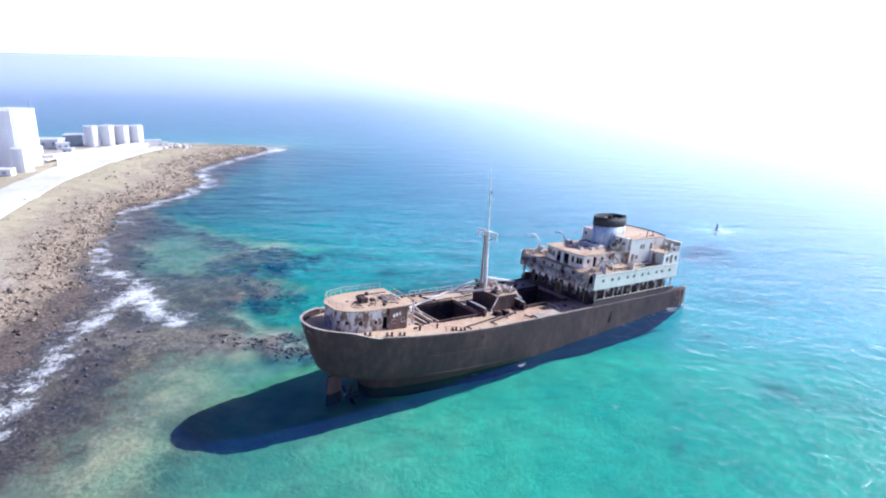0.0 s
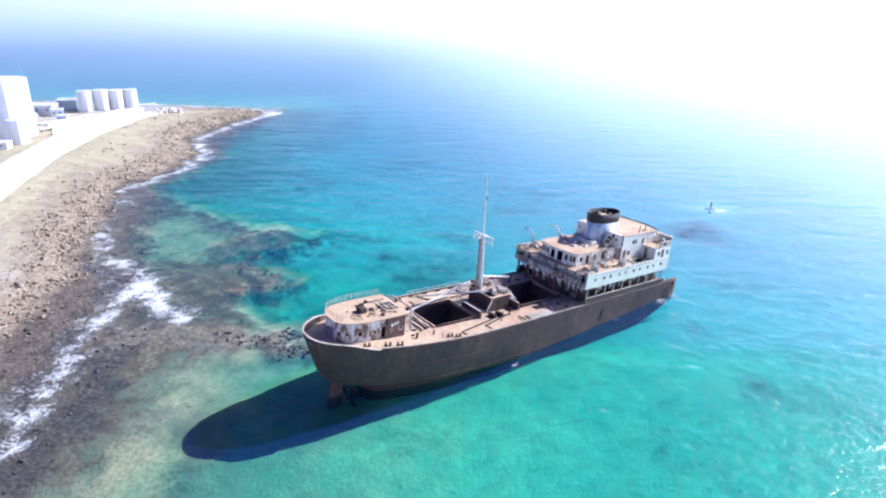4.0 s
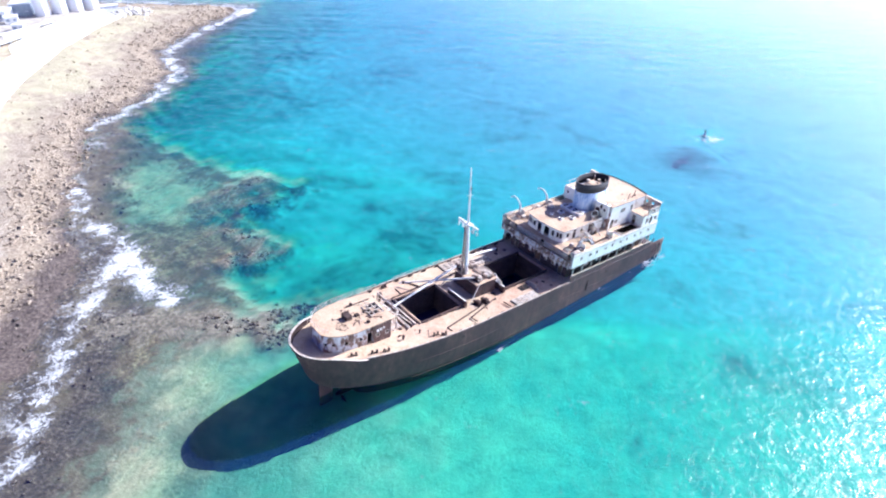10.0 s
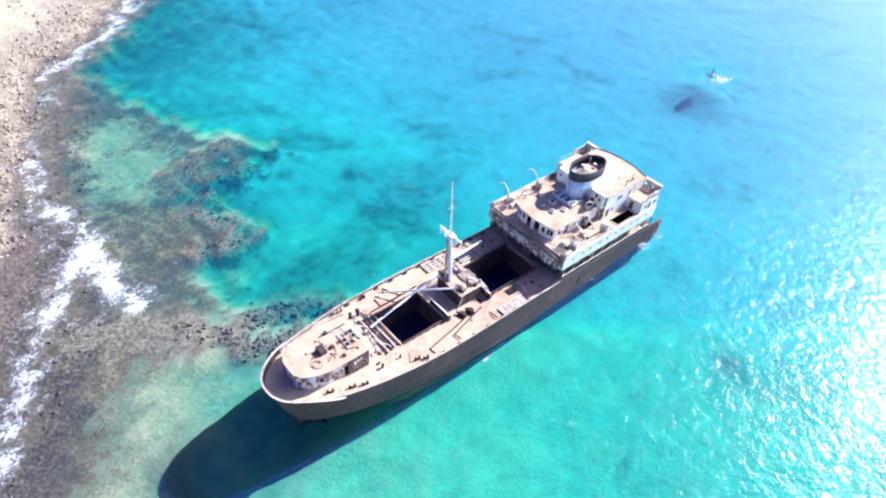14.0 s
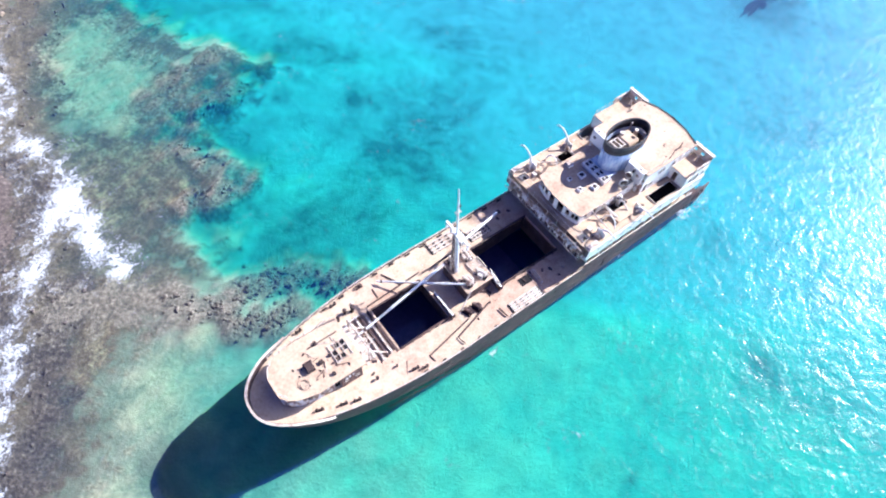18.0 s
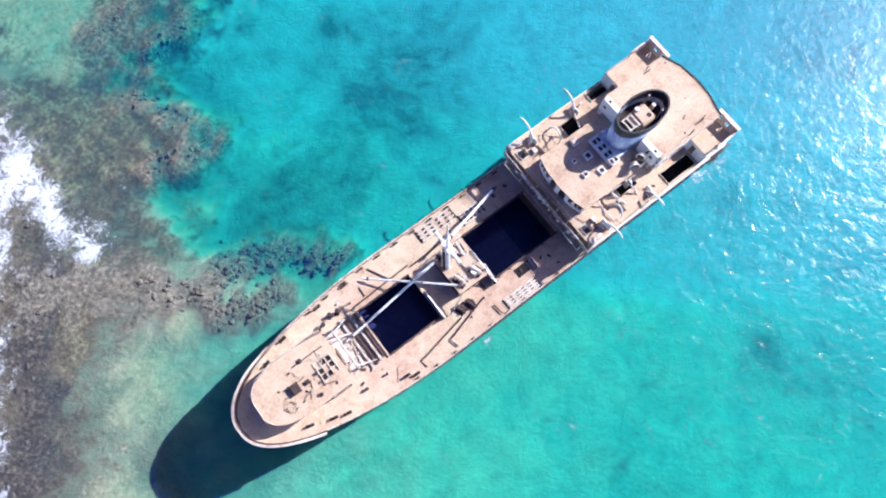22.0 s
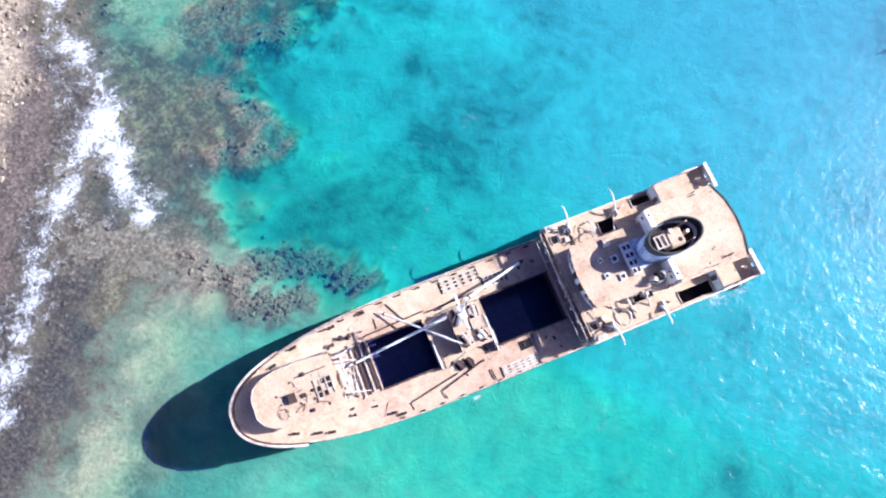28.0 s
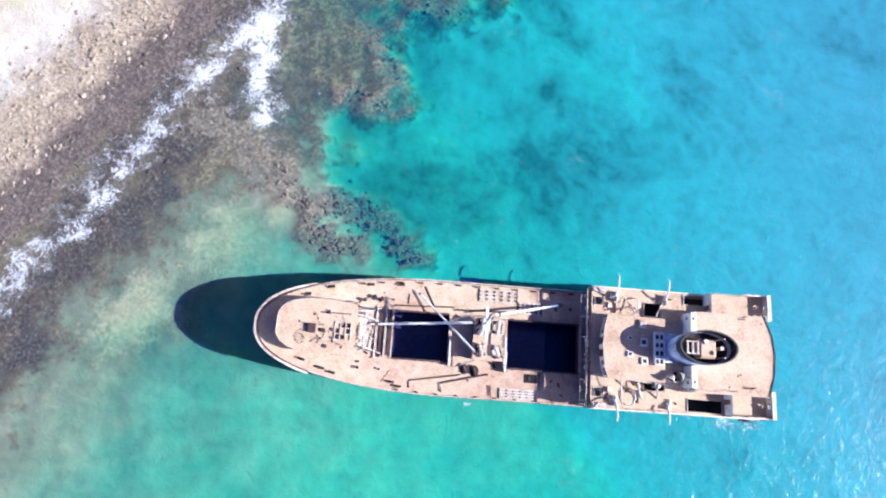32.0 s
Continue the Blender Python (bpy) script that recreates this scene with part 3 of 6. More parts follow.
M_GROUND = ground_material()
M_WATER = water_material()
ground = sheet("ground", graded(-4200, 4200, -150, 110, 1.0, 1.16), graded(-1200, 4600, 25, 345, 1.25, 1.16), ground_height, M_GROUND, ("inland", "reef", "weed", "dry", "shelf", "dark_flat", "olive", "pool"))
tagged(ground, "rocky shore with dry grass running down to a sandy seabed", "ground", kind="structure")
water = sheet("water", graded(-4200, 4200, -110, 60, 1.0, 1.16), graded(-1200, 4600, 40, 345, 1.2, 1.16), sea_surface, M_WATER, ("depth", "foam"))
water.visible_shadow = False
tagged(water, "clear turquoise sea rippled by a light wind", "water", kind="structure")

# ---- the wrecked ship ----
ship = empty("shipwreck", Matrix.Translation((-19.99, 81.51, 10.62)) @ Matrix.Rotation(radians(39.65), 4, "Z") @ Matrix.Rotation(radians(5.0), 4, "Y") @ Matrix.Translation((0, 0, -0.55)))
tagged(ship, "rusting cargo ship wreck aground, bow broken off, stern raised", "shipwreck")


def sheer(s):
    return 1.15 * max(0.0, (32 - s) / 32) ** 1.5


def half(s, run=30.0, full=9.15):
    u = min(1.0, max(0.0, s / run))
    return full * (1 - (1 - u) ** 2.1) ** (1 / 2.3) + 0.2 * max(0.0, (s - 40) / 40)


HULL_LEVELS = [  # height, stern line, run, fullness
    (0.0, 0.0, 30, 1.0), (-2.0, 0.75, 31, 1.0), (-4.0, 1.5, 33, 1.0), (-5.6, 2.3, 36, 1.0), (-6.4, 3.4, 39, 0.995), (-7.0, 6.0, 43, 0.99), (-7.6, 9.2, 46, 0.97), (-9.8, 9.6, 50, 0.92), (-11.2, 9.8, 52, 0.80), (-11.7, 10.0, 54, 0.55),
]
HULL_S = [0, 0.3, 0.8, 1.5, 2.5, 4, 6, 8, 10, 12.5, 15, 18, 21, 25, 30, 36, 42, 48, 54, 60, 66, 72, 77, 78, 79, 80, 81, 82]


def hull_shell():
    bm = bmesh.new()
    for sgn in (1, -1):
        rows = []
        for z, s0, run, full in HULL_LEVELS:
            row = []
            for s in HULL_S:
                x = s0 + s * (82 - 2.4 * max(0.0, -z - 3.8) - s0) / 82
                b = half(x - s0, run) * full
                zz = z + sheer(x) * (1 + z / 11.7)
                row.append(bm.verts.new((x, sgn * b, zz)))
            rows.append(row)
        top = [bm.verts.new((v.co.x + (0.0, 0.25, -0.2)[i % 3] * (v.co.x > 78), v.co.y, v.co.z + 0.25 + (0.5 + 0.25 * (i % 2)) * (v.co.x > 76.5))) for i, v in enumerate(rows[0])]
        rows.insert(0, top)
        for a, b in zip(rows, rows[1:]):
            for i in range(len(a) - 1):
                bm.faces.new((a[i], a[i + 1], b[i + 1], b[i]))
    bmesh.ops.remove_doubles(bm, verts=bm.verts, dist=0.01)
    return bm


hull = part("hull", hull_shell(), M_HULL, ship, "dark rust-brown steel hull plating", True)
sol = hull.modifiers.new("thickness", "SOLIDIFY")
sol.thickness, sol.offset = 0.12, -1

HATCHES = [(20.9, 29.8, -3.7, 3.7), (39.1, 51.0, -4.0, 3.6)]


def deck_mesh():
    bm = bmesh.new()
    ss = sorted(set([0.05, 0.3, 0.8, 1.5, 2.5, 4, 6, 8, 10, 12.5, 15, 18, 25, 33, 36, 44, 55, 60, 66, 72, 77] + [h[0] for h in HATCHES] + [h[1] for h in HATCHES]))
    for a, b in zip(ss, ss[1:]):
        hole = [h for h in HATCHES if h[0] - 0.01 <= a and b <= h[1] + 0.01]
        def strip(ya0, yb0, ya1, yb1):
            bm.faces.new([bm.verts.new(c) for c in ((a, ya0, sheer(a)), (b, yb0, sheer(b)), (b, yb1, sheer(b)), (a, ya1, sheer(a)))])
        ha, hb = half(a) - 0.1, half(b) - 0.1
        if hole:
            h = hole[0]
            strip(-ha, -hb, h[2], h[2])
            strip(h[3], h[3], ha, hb)
        else:
            strip(-ha, -hb, ha, hb)
    bmesh.ops.remove_doubles(bm, verts=bm.verts, dist=0.01)
    return bm


deck = part("main_deck", deck_mesh(), M_DECK, ship, "pale orange rusted steel deck plating")
sd = deck.modifiers.new("thickness", "SOLIDIFY")
sd.thickness, sd.offset = 0.06, 0
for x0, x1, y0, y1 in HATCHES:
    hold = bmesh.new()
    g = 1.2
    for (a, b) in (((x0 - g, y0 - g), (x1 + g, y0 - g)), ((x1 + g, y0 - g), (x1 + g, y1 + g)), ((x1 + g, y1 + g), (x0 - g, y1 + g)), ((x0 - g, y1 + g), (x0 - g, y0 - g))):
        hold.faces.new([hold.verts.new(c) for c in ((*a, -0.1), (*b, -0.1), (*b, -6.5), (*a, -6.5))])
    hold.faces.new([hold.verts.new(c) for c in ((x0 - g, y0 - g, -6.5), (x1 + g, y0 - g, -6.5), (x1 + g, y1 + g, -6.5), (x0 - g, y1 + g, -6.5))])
    hold = part("cargo_hold", hold, M_HOLD, ship, "dark cargo hold under an open hatch")
    # added slab: its blue lifts the black shade at the hold's bottom
    part("hold_water", box(x0 - g + 0.02, x1 + g - 0.02, y0 - g + 0.02, y1 + g - 0.02, -6.4, -6.0), M_HOLD_VEIL, hold, "added glossy blue slab that lifts the hold's dark shade")
    for name, b in (("aft_coaming", (x0 - 0.14, x0, y0 - 0.14, y1 + 0.14)), ("forward_coaming", (x1, x1 + 0.14, y0 - 0.14, y1 + 0.14)), ("side_coaming", (x0, x1, y0 - 0.14, y0)), ("side_coaming", (x0, x1, y1, y1 + 0.14))):
        bm = box(*b, 0, 0.5)
        add_box(bm, b[0] - 0.06, b[1] + 0.06, b[2] - 0.06, b[3] + 0.06, 0.5, 0.57)
        long_x = b[1] - b[0] > 1
        for k in range(6):  # stay brackets on the outside
            t = (k + 0.5) / 6
            cx, cy = (b[0] + t * (b[1] - b[0]), b[2] - 0.2 if b[3] < 0 else b[3] + 0.02) if long_x else (b[0] - 0.2 if name[0] == "a" else b[1] + 0.02, b[2] + t * (b[3] - b[2]))
            add_box(bm, cx, cx + (0.06 if long_x else 0.18), cy, cy + (0.18 if long_x else 0.06), 0, 0.42)
        part(name, bm, M_HULL if long_x else M_DECK, ship, "low rusted hatch coaming")
for x, y0, y1 in ((29.95, -4.3, 0.4), (38.8, -4.7, 0.6)):
    pl = part("end_plate", box(x, x + 0.12, y0, y1, 0, 1.5), M_HULL, ship, "rust-brown hatch end plate with a white top edge")
    part("plate_edge", box(x - 0.06, x + 0.18, y0, y1, 1.5, 1.58), M_SPAR, pl)
    part("plate_stay", box(x + 0.12, x + 0.6, y0 + 0.1, y0 + 0.16, 0, 1.2), M_HULL, pl)

# -- stern: bulwark, rail, rudder, propeller --


def rim(s0, s1, z0, z1, inset, thick, sides=(1, -1), n=28, fade=0.0):
    """A strip of plate following the deck's edge."""
    bm = bmesh.new()
    path = []
    ss = np.linspace(0, 1, n) ** 2 * (s1 - s0) + s0
    if len(sides) == 2 and s0 == 0:
        path = [(s, half(s) - inset) for s in ss[::-1]] + [(s, -half(s) + inset) for s in ss[1:]]
    else:
        path = [(s, sides[0] * (half(s) - inset)) for s in np.linspace(s0, s1, n)]
    rows = []
    for i, (x, y) in enumerate(path):
        a, b = Vector(path[max(i - 1, 0)]), Vector(path[min(i + 1, len(path) - 1)])
        t = (b - a).normalized()
        nn = Vector((-t.y, t.x))
        zz = sheer(x)
        low = 0.75 * smoothstep(s1 - fade, s1, x) if fade else 0.0
        rows.append([bm.verts.new((x + nn.x * o, y + nn.y * o, zz + z * (1 - low))) for o, z in ((0, z0), (0, z1), (thick, z1), (thick, z0))])
    for a, b in zip(rows, rows[1:]):
        for k in range(4):
            bm.faces.new((a[k], a[(k + 1) % 4], b[(k + 1) % 4], b[k]))
    bm.faces.new(rows[0])
    bm.faces.new(rows[-1][::-1])
    return bm


part("stern_bulwark", rim(0, 8.5, 0.2, 1.0, 0.02, -0.1, fade=5.0), M_HULL, ship, "low curved rust-brown stern bulwark")
part("stern_capping", rim(0, 8.5, 1.0, 1.08, -0.08, -0.32, fade=5.0), M_STEEL, ship, "pale steel capping rail")
part("waterway_bar", rim(8.5, 77, 0.2, 0.34, 0.05, 0.16, (1,), 40), M_STEEL, ship)
part("waterway_bar", rim(8.5, 77, 0.2, 0.34, 0.05, 0.16, (-1,), 40), M_STEEL, ship)


def rail(parent, path, height, posts, label="", bars=(1.0, 0.55), r=0.035, material=None, skip=()):
    """A pipe rail: posts, then the bars between them."""
    material = material or M_STEEL
    pts = [Vector(p) for p in path]
    total = sum((b - a).length for a, b in zip(pts, pts[1:]))
    at, out = 0.0, []
    for k in range(posts):
        want, seg = total * k / (posts - 1), 0.0
        for a, b in zip(pts, pts[1:]):
            d = (b - a).length
            if seg + d >= want - 1e-6:
                out.append(a + (b - a) * ((want - seg) / d))
                break
            seg += d
    rl = part("railing", tube([p + Vector((0, 0, height)) for p in pts], r, 6), material, parent, label)
    for h in bars[1:]:
        part("rail_bar", tube([p + Vector((0, 0, height * h)) for p in pts], r * 0.8, 5), material, rl if parent is ship else parent)
    for i, p in enumerate(out):
        if i not in skip:
            part("stanchion", tube([p, p + Vector((0, 0, height))], r, 5), material, rl if parent is ship else parent)
    return rl


rng = random.Random(7)
rail(ship, [(s, half(s) - 0.3, sheer(s) + 0.05) for s in np.linspace(5, 20, 14)], 1.05, 16, "bent pipe railing along the deck edge", skip=(4, 9, 13))
rail(ship, [(s, half(s) - 0.3, sheer(s) + 0.05) for s in np.linspace(24, 36, 8)], 1.0, 11, "broken pipe railing along the deck edge", (1.0,), skip=(3, 7))

bm = prism([(3.9, -0.12), (3.9, 0.12), (5.0, 0.22), (6.3, 0.15), (6.3, -0.15), (5.0, -0.22)], -13.2, -6.9)
part("rudder", bm, M_HULL, ship, "tall rusted rudder plate")
part("rudder_stock", tube([(6.0, 0, -7.2), (6.0, 0, -5.6)], 0.22, 10), M_HULL, ship)
bm = tube([(7.0, 0, -10.9), (7.5, 0, -10.9), (9.8, 0, -10.9)], 0.25, 12, 0.5)
prop = part("propeller_boss", bm, M_DARK, ship)
for k in range(4):
    bm = bmesh.new()
    vs = [(0.0, 0.35, 0.0), (-0.12, 0.9, 0.25), (0.02, 1.9, 0.42), (0.1, 2.35, 0.0), (0.06, 1.9, -0.5), (0.12, 0.9, -0.35)]
    a = [bm.verts.new(c) for c in vs]
    b = [bm.verts.new((c[0] + 0.07, c[1], c[2])) for c in vs]
    bm.faces.new(a)
    bm.faces.new(b[::-1])
    for i in range(6):
        bm.faces.new((a[i], a[(i + 1) % 6], b[(i + 1) % 6], b[i]))
    bmesh.ops.transform(bm, matrix=Matrix.Translation((7.6, 0, -10.9)) @ Matrix.Rotation(radians(90 * k + 20), 4, "X"), verts=bm.verts)
    part("propeller_blade", bm, M_DARK, prop)

# -- hull fittings --
for s, z in ((57.5, -1.6), (63.0, -1.2), (46.5, -1.5), (33.0, -1.2), (25.5, -0.9)):
    part("scupper", box(s, s + 0.5, -half(s) - 0.05, -half(s) + 0.2, z - 0.25, z + 0.25), M_DARK, ship)
for z in (-3.1, -5.9):
    bm = bmesh.new()
    for sgn in (1, -1):
        rows = []
        for s in np.linspace(16, 80.5, 44):
            y = sgn * (half(s, 32.5) + 0.01)
            zz = z + sheer(s) * (1 + z / 11.7)
            rows.append([bm.verts.new((s, y + sgn * o, zz + dz)) for o, dz in ((-0.06, 0), (0.012, 0), (0.012, 0.07), (-0.06, 0.07))])
        for a, b in zip(rows, rows[1:]):
            for k in range(4):
                bm.faces.new((a[k], a[(k + 1) % 4], b[(k + 1) % 4], b[k]))
    part("plate_seam", bm, M_HULL, ship)
part("pump_outlet", box(57.4, 57.8, -half(57.5) - 0.12, -half(57.5) + 0.1, -3.6, -1.9), M_DARK, ship, "dark vertical discharge slot in the hull")


# -- building blocks for deck houses --


def plate_with_holes(x0, x1, y0, y1, z0, z1, holes=()):
    xs = sorted({x0, x1, *[min(max(v, x0), x1) for h in holes for v in h[:2]]})
    ys = sorted({y0, y1, *[min(max(v, y0), y1) for h in holes for v in h[2:]]})
    bm = bmesh.new()
    for a, b in zip(xs, xs[1:]):
        for c, d in zip(ys, ys[1:]):
            mx, my = (a + b) / 2, (c + d) / 2
            if not any(h[0] < mx < h[1] and h[2] < my < h[3] for h in holes):
                add_box(bm, a, b, c, d, z0, z1)
    bmesh.ops.remove_doubles(bm, verts=bm.verts, dist=0.002)
    pairs = {}
    for f in bm.faces:
        pairs.setdefault(tuple(round(c, 2) for c in f.calc_center_median()), []).append(f)
    bmesh.ops.delete(bm, geom=[f for fs in pairs.values() if len(fs) > 1 for f in fs], context="FACES")
    return bm


def wall(p, q, z0, z1, holes=(), thick=0.12, name="wall", material=None, parent=None, label=""):
    """An upright plate from p to q with openings (u0, u1, v0, v1) along it and above z0; frames round each."""
    p, q = Vector((*p, z0)), Vector((*q, z0))
    length = (q - p).length
    bm = plate_with_holes(0, length, z0, z1, -thick / 2, thick / 2, [(u0, u1, z0 + v0, z0 + v1) for u0, u1, v0, v1 in holes])
    ang = math.atan2(q.y - p.y, q.x - p.x)
    m = Matrix.Translation((p.x, p.y, 0)) @ Matrix.Rotation(ang, 4, "Z") @ Matrix(((1, 0, 0, 0), (0, 0, -1, 0), (0, 1, 0, 0), (0, 0, 0, 1)))
    bmesh.ops.transform(bm, matrix=m, verts=bm.verts)
    w = part(name, bm, material or M_WHITE, parent or ship, label)
    for u0, u1, v0, v1 in holes:
        fr = bmesh.new()
        for a in ((u0 - 0.06, u0, z0 + v0 - 0.06, z0 + v1 + 0.06), (u1, u1 + 0.06, z0 + v0 - 0.06, z0 + v1 + 0.06), (u0, u1, z0 + v1, z0 + v1 + 0.06), (u0, u1, z0 + v0 - 0.06, z0 + v0)):
            add_box(fr, *a, -thick / 2 - 0.03, thick / 2 + 0.03)
        bmesh.ops.transform(fr, matrix=m, verts=fr.verts)
        part("door_frame" if v1 - v0 > 1.5 else "window_frame", fr, M_STEEL, w)
    return w


# -- poop house --
PH = [(3.7, -1.5), (3.7, 1.3), (4.4, 2.5), (5.6, 3.3), (8.0, 3.9), (14.6, 3.9), (14.6, -3.9), (11.4, -3.9), (11.4, -3.5), (8.0, -3.5), (5.6, -3.0), (4.4, -2.4)]
ph_wall_holes = {
    0: [(0.6, 1.1, 1.2, 1.7), (1.8, 2.3, 1.2, 1.7)], 1: [(0.4, 0.9, 1.2, 1.7)], 2: [(0.4, 0.9, 1.2, 1.7)], 3: [(0.8, 1.3, 1.2, 1.7)],
    4: [(1.0, 1.5, 1.2, 1.7), (3.0, 3.8, 0.3, 2.1), (5.0, 5.5, 1.2, 1.7)], 5: [(1.0, 1.9, 0.25, 2.15), (3.2, 3.8, 1.1, 1.7), (5.6, 6.5, 0.25, 2.15)],
    6: [(0.5, 1.0, 1.2, 1.7), (2.2, 2.7, 1.2, 1.7)], 8: [(0.1, 0.9, 0.25, 2.1), (1.8, 2.3, 1.2, 1.7)], 9: [(0.8, 1.4, 1.1, 1.75)], 10: [(0.4, 0.9, 1.2, 1.7)], 11: [(0.3, 0.8, 1.2, 1.7)],
}
poop = part("poop_house_floor", prism(PH, lambda x, y: sheer(x) - 0.02, lambda x, y: sheer(x) + 0.03), M_DARK, ship)
for i, p in enumerate(PH):
    q = PH[(i + 1) % len(PH)]
    base = min(sheer(p[0]), sheer(q[0]))
    wall(p, q, base, 4.1, [h for h in ph_wall_holes.get(i, []) if base + h[3] < 3.9], 0.1, "poop_house_wall", M_PEEL if i != 6 else M_HULL, ship, "deck house wall with flaking paint over rust")
ROOF = [(3.45, -1.6), (3.45, 1.4), (4.2, 2.75), (5.5, 3.6), (8.0, 4.2), (15.3, 4.2), (15.3, -4.1), (8.0, -4.1), (5.5, -3.45), (4.2, -2.65)]
ROOF_RISE = 0.55
before_roof = set(ship.children)
part("poop_roof", prism(ROOF, 3.55, 3.7), M_ROOF, ship, "tan rusted steel roof with holes and debris")
rail(ship, [(14.6, 4.05, 3.7), (8.0, 4.05, 3.7), (5.5, 3.45, 3.7), (4.2, 2.6, 3.7), (3.6, 1.3, 3.7), (3.6, -1.4, 3.7), (4.3, -2.5, 3.7)], 1.0, 17, "thin pale pipe railing round the roof edge", skip=(3, 12))
bm = box(8.2, 9.3, -1.1, 0.1, 3.7, 4.5, 0.05)
sk = part("skylight", bm, M_DARK, ship, "rusted open skylight box")
part("skylight_lid", box(8.1, 9.4, 0.1, 0.22, 3.9, 4.7, 0.02, None), M_HULL, sk)
for (a, b, c, d) in ((10.9, 11.3, 1.9, 2.5), (10.1, 10.7, -0.9, -0.3), (11.7, 12.1, -0.6, -0.2), (10.8, 11.2, -3.2, -2.7)):
    part("roof_vent", box(a, b, c, d, 3.7, 4.1, 0.04), M_DARK, ship)
# broken roof frame: squares between beams over flat plates painted dark as holes
fr = bmesh.new()
for k in range(4):
    add_box(fr, 12.1 + k * 0.8, 12.2 + k * 0.8, -1.9, 0.9, 3.72, 3.9)
for k in range(4):
    add_box(fr, 12.1, 14.65, -1.9 + k * 0.88, -1.8 + k * 0.88, 3.73, 3.88)
frame_ob = part("roof_frame", fr, M_STEEL, ship, "grid of bare roof beams over dark plates painted as rusted-out holes")
for i, j in ((0, 0), (0, 1), (1, 0), (1, 2), (2, 1), (2, 2)):
    part("rusted_hole", box(12.28 + i * 0.8, 12.86 + i * 0.8, -1.73 + j * 0.88, -1.05 + j * 0.88, 3.7, 3.715), M_VOID, frame_ob)
for k in range(26):
    x, y = rng.uniform(6.5, 13.5), rng.uniform(-3.2, 2.4)
    r = rng.uniform(0.06, 0.2)
    part("scrap", box(-r, r, -r * 0.6, r * 0.6, 0, r * 0.6, 0.0, Matrix.Translation((x, y, 3.7)) @ Matrix.Rotation(rng.uniform(0, 3.1), 4, "Z")), M_VOID if k % 3 else M_HULL, ship)
bm = bmesh.new()
for k in range(10):
    a, r = k * 2.4, rng.uniform(0.35, 0.95)
    add_tube(bm, [(7.0 + r * math.cos(a + u), -2.0 + r * math.sin(a + u), 3.74 + 0.06 * (k % 3)) for u in (0, 0.4, 0.8, 1.2)], 0.03, 5)
part("coil_of_wire", bm, M_HULL, ship)
part("roof_bar", box(9.8, 14.4, 2.05, 2.2, 3.7, 3.82), M_HULL, ship)
for k in range(12):
    x, y, a = rng.uniform(9.5, 14), rng.uniform(-2.6, 1.8), rng.uniform(0, 3.1)
    L = rng.uniform(0.4, 1.1)
    part("scrap", box(-L, L, -0.05, 0.05, 0, 0.08, 0.0, Matrix.Translation((x, y, 3.71)) @ Matrix.Rotation(a, 4, "Z")), M_STEEL if k % 2 else M_HULL, ship)
for k in range(3):
    part("paint_mark", box(12.0 + 0.55 * k, 12.35 + 0.5 * k, -3.97, -3.955, 2.0 + 0.12 * k, 2.5 + 0.1 * k), M_SPAR, ship, "white painted scrawl on the dark wall")

for ob in set(ship.children) - before_roof:
    ob.location.z = ROOF_RISE

# -- bollards, fairleads, vents along the deck --


def bollard(s, y):
    bm = box(-0.6, 0.6, -0.2, 0.2, 0, 0.1, 0.02)
    m = Matrix.Translation((s, y, sheer(s) + 0.02)) @ Matrix.Rotation(math.atan2(half(s + 1) - half(s), 1) * (1 if y > 0 else -1), 4, "Z")
    bmesh.ops.transform(bm, matrix=m, verts=bm.verts)
    base = part("bollard_base", bm, M_DARK, ship)
    for k in (-0.36, 0.36):
        bm = tube([(k, 0, 0.08), (k, 0, 0.5)], 0.15, 10)
        add_tube(bm, [(k, 0, 0.5), (k, 0, 0.57)], 0.2, 10)
        bmesh.ops.transform(bm, matrix=m, verts=bm.verts)
        part("bollard_post", bm, M_DARK, base)


for s, y in ((7.2, -4.9), (10.2, -6.0), (12.0, -6.6), (21.1, -7.4), (22.3, -8.0), (7.1, 5.2), (10.6, 6.7), (16.8, 7.6), (21.6, 8.0)):
    bollard(s, y)
for k in range(12):
    s = 15 + k * 3.1
    part("freeing_vent", box(s, s + 0.9, half(s) - 0.62, half(s) - 0.4, sheer(s), sheer(s) + 0.42, 0.03), M_DARK, ship)
    if k > 1:
        part("fairlead", box(s + 0.7, s + 1.25, -half(s) + 0.2, -half(s) + 0.42, sheer(s), sheer(s) + 0.3, 0.03), M_DARK, ship)
for s, y, h, r in ((16.2, 5.0, 1.1, 0.3), (17.6, 5.6, 0.9, 0.35), (18.8, 5.3, 1.3, 0.4), (15.9, -5.6, 0.7, 0.25), (19.2, -5.6, 0.5, 0.2)):
    bm = tube([(s, y, sheer(s)), (s, y, sheer(s) + h)], r * 0.7, 10)
    add_tube(bm, [(s, y, sheer(s) + h), (s, y, sheer(s) + h + 0.25)], r, 10, r * 0.6)
    part("mushroom_vent", bm, M_HULL, ship)

part("deck_paint", prism([(15.5, -2.9), (15.5, 3.7), (17.3, 4.0), (18.0, 1.5), (18.6, -0.4), (17.9, -2.6)], lambda x, y: sheer(x) + 0.02, lambda x, y: sheer(x) + 0.05), M_STEEL, ship, "patch of pale deck paint")

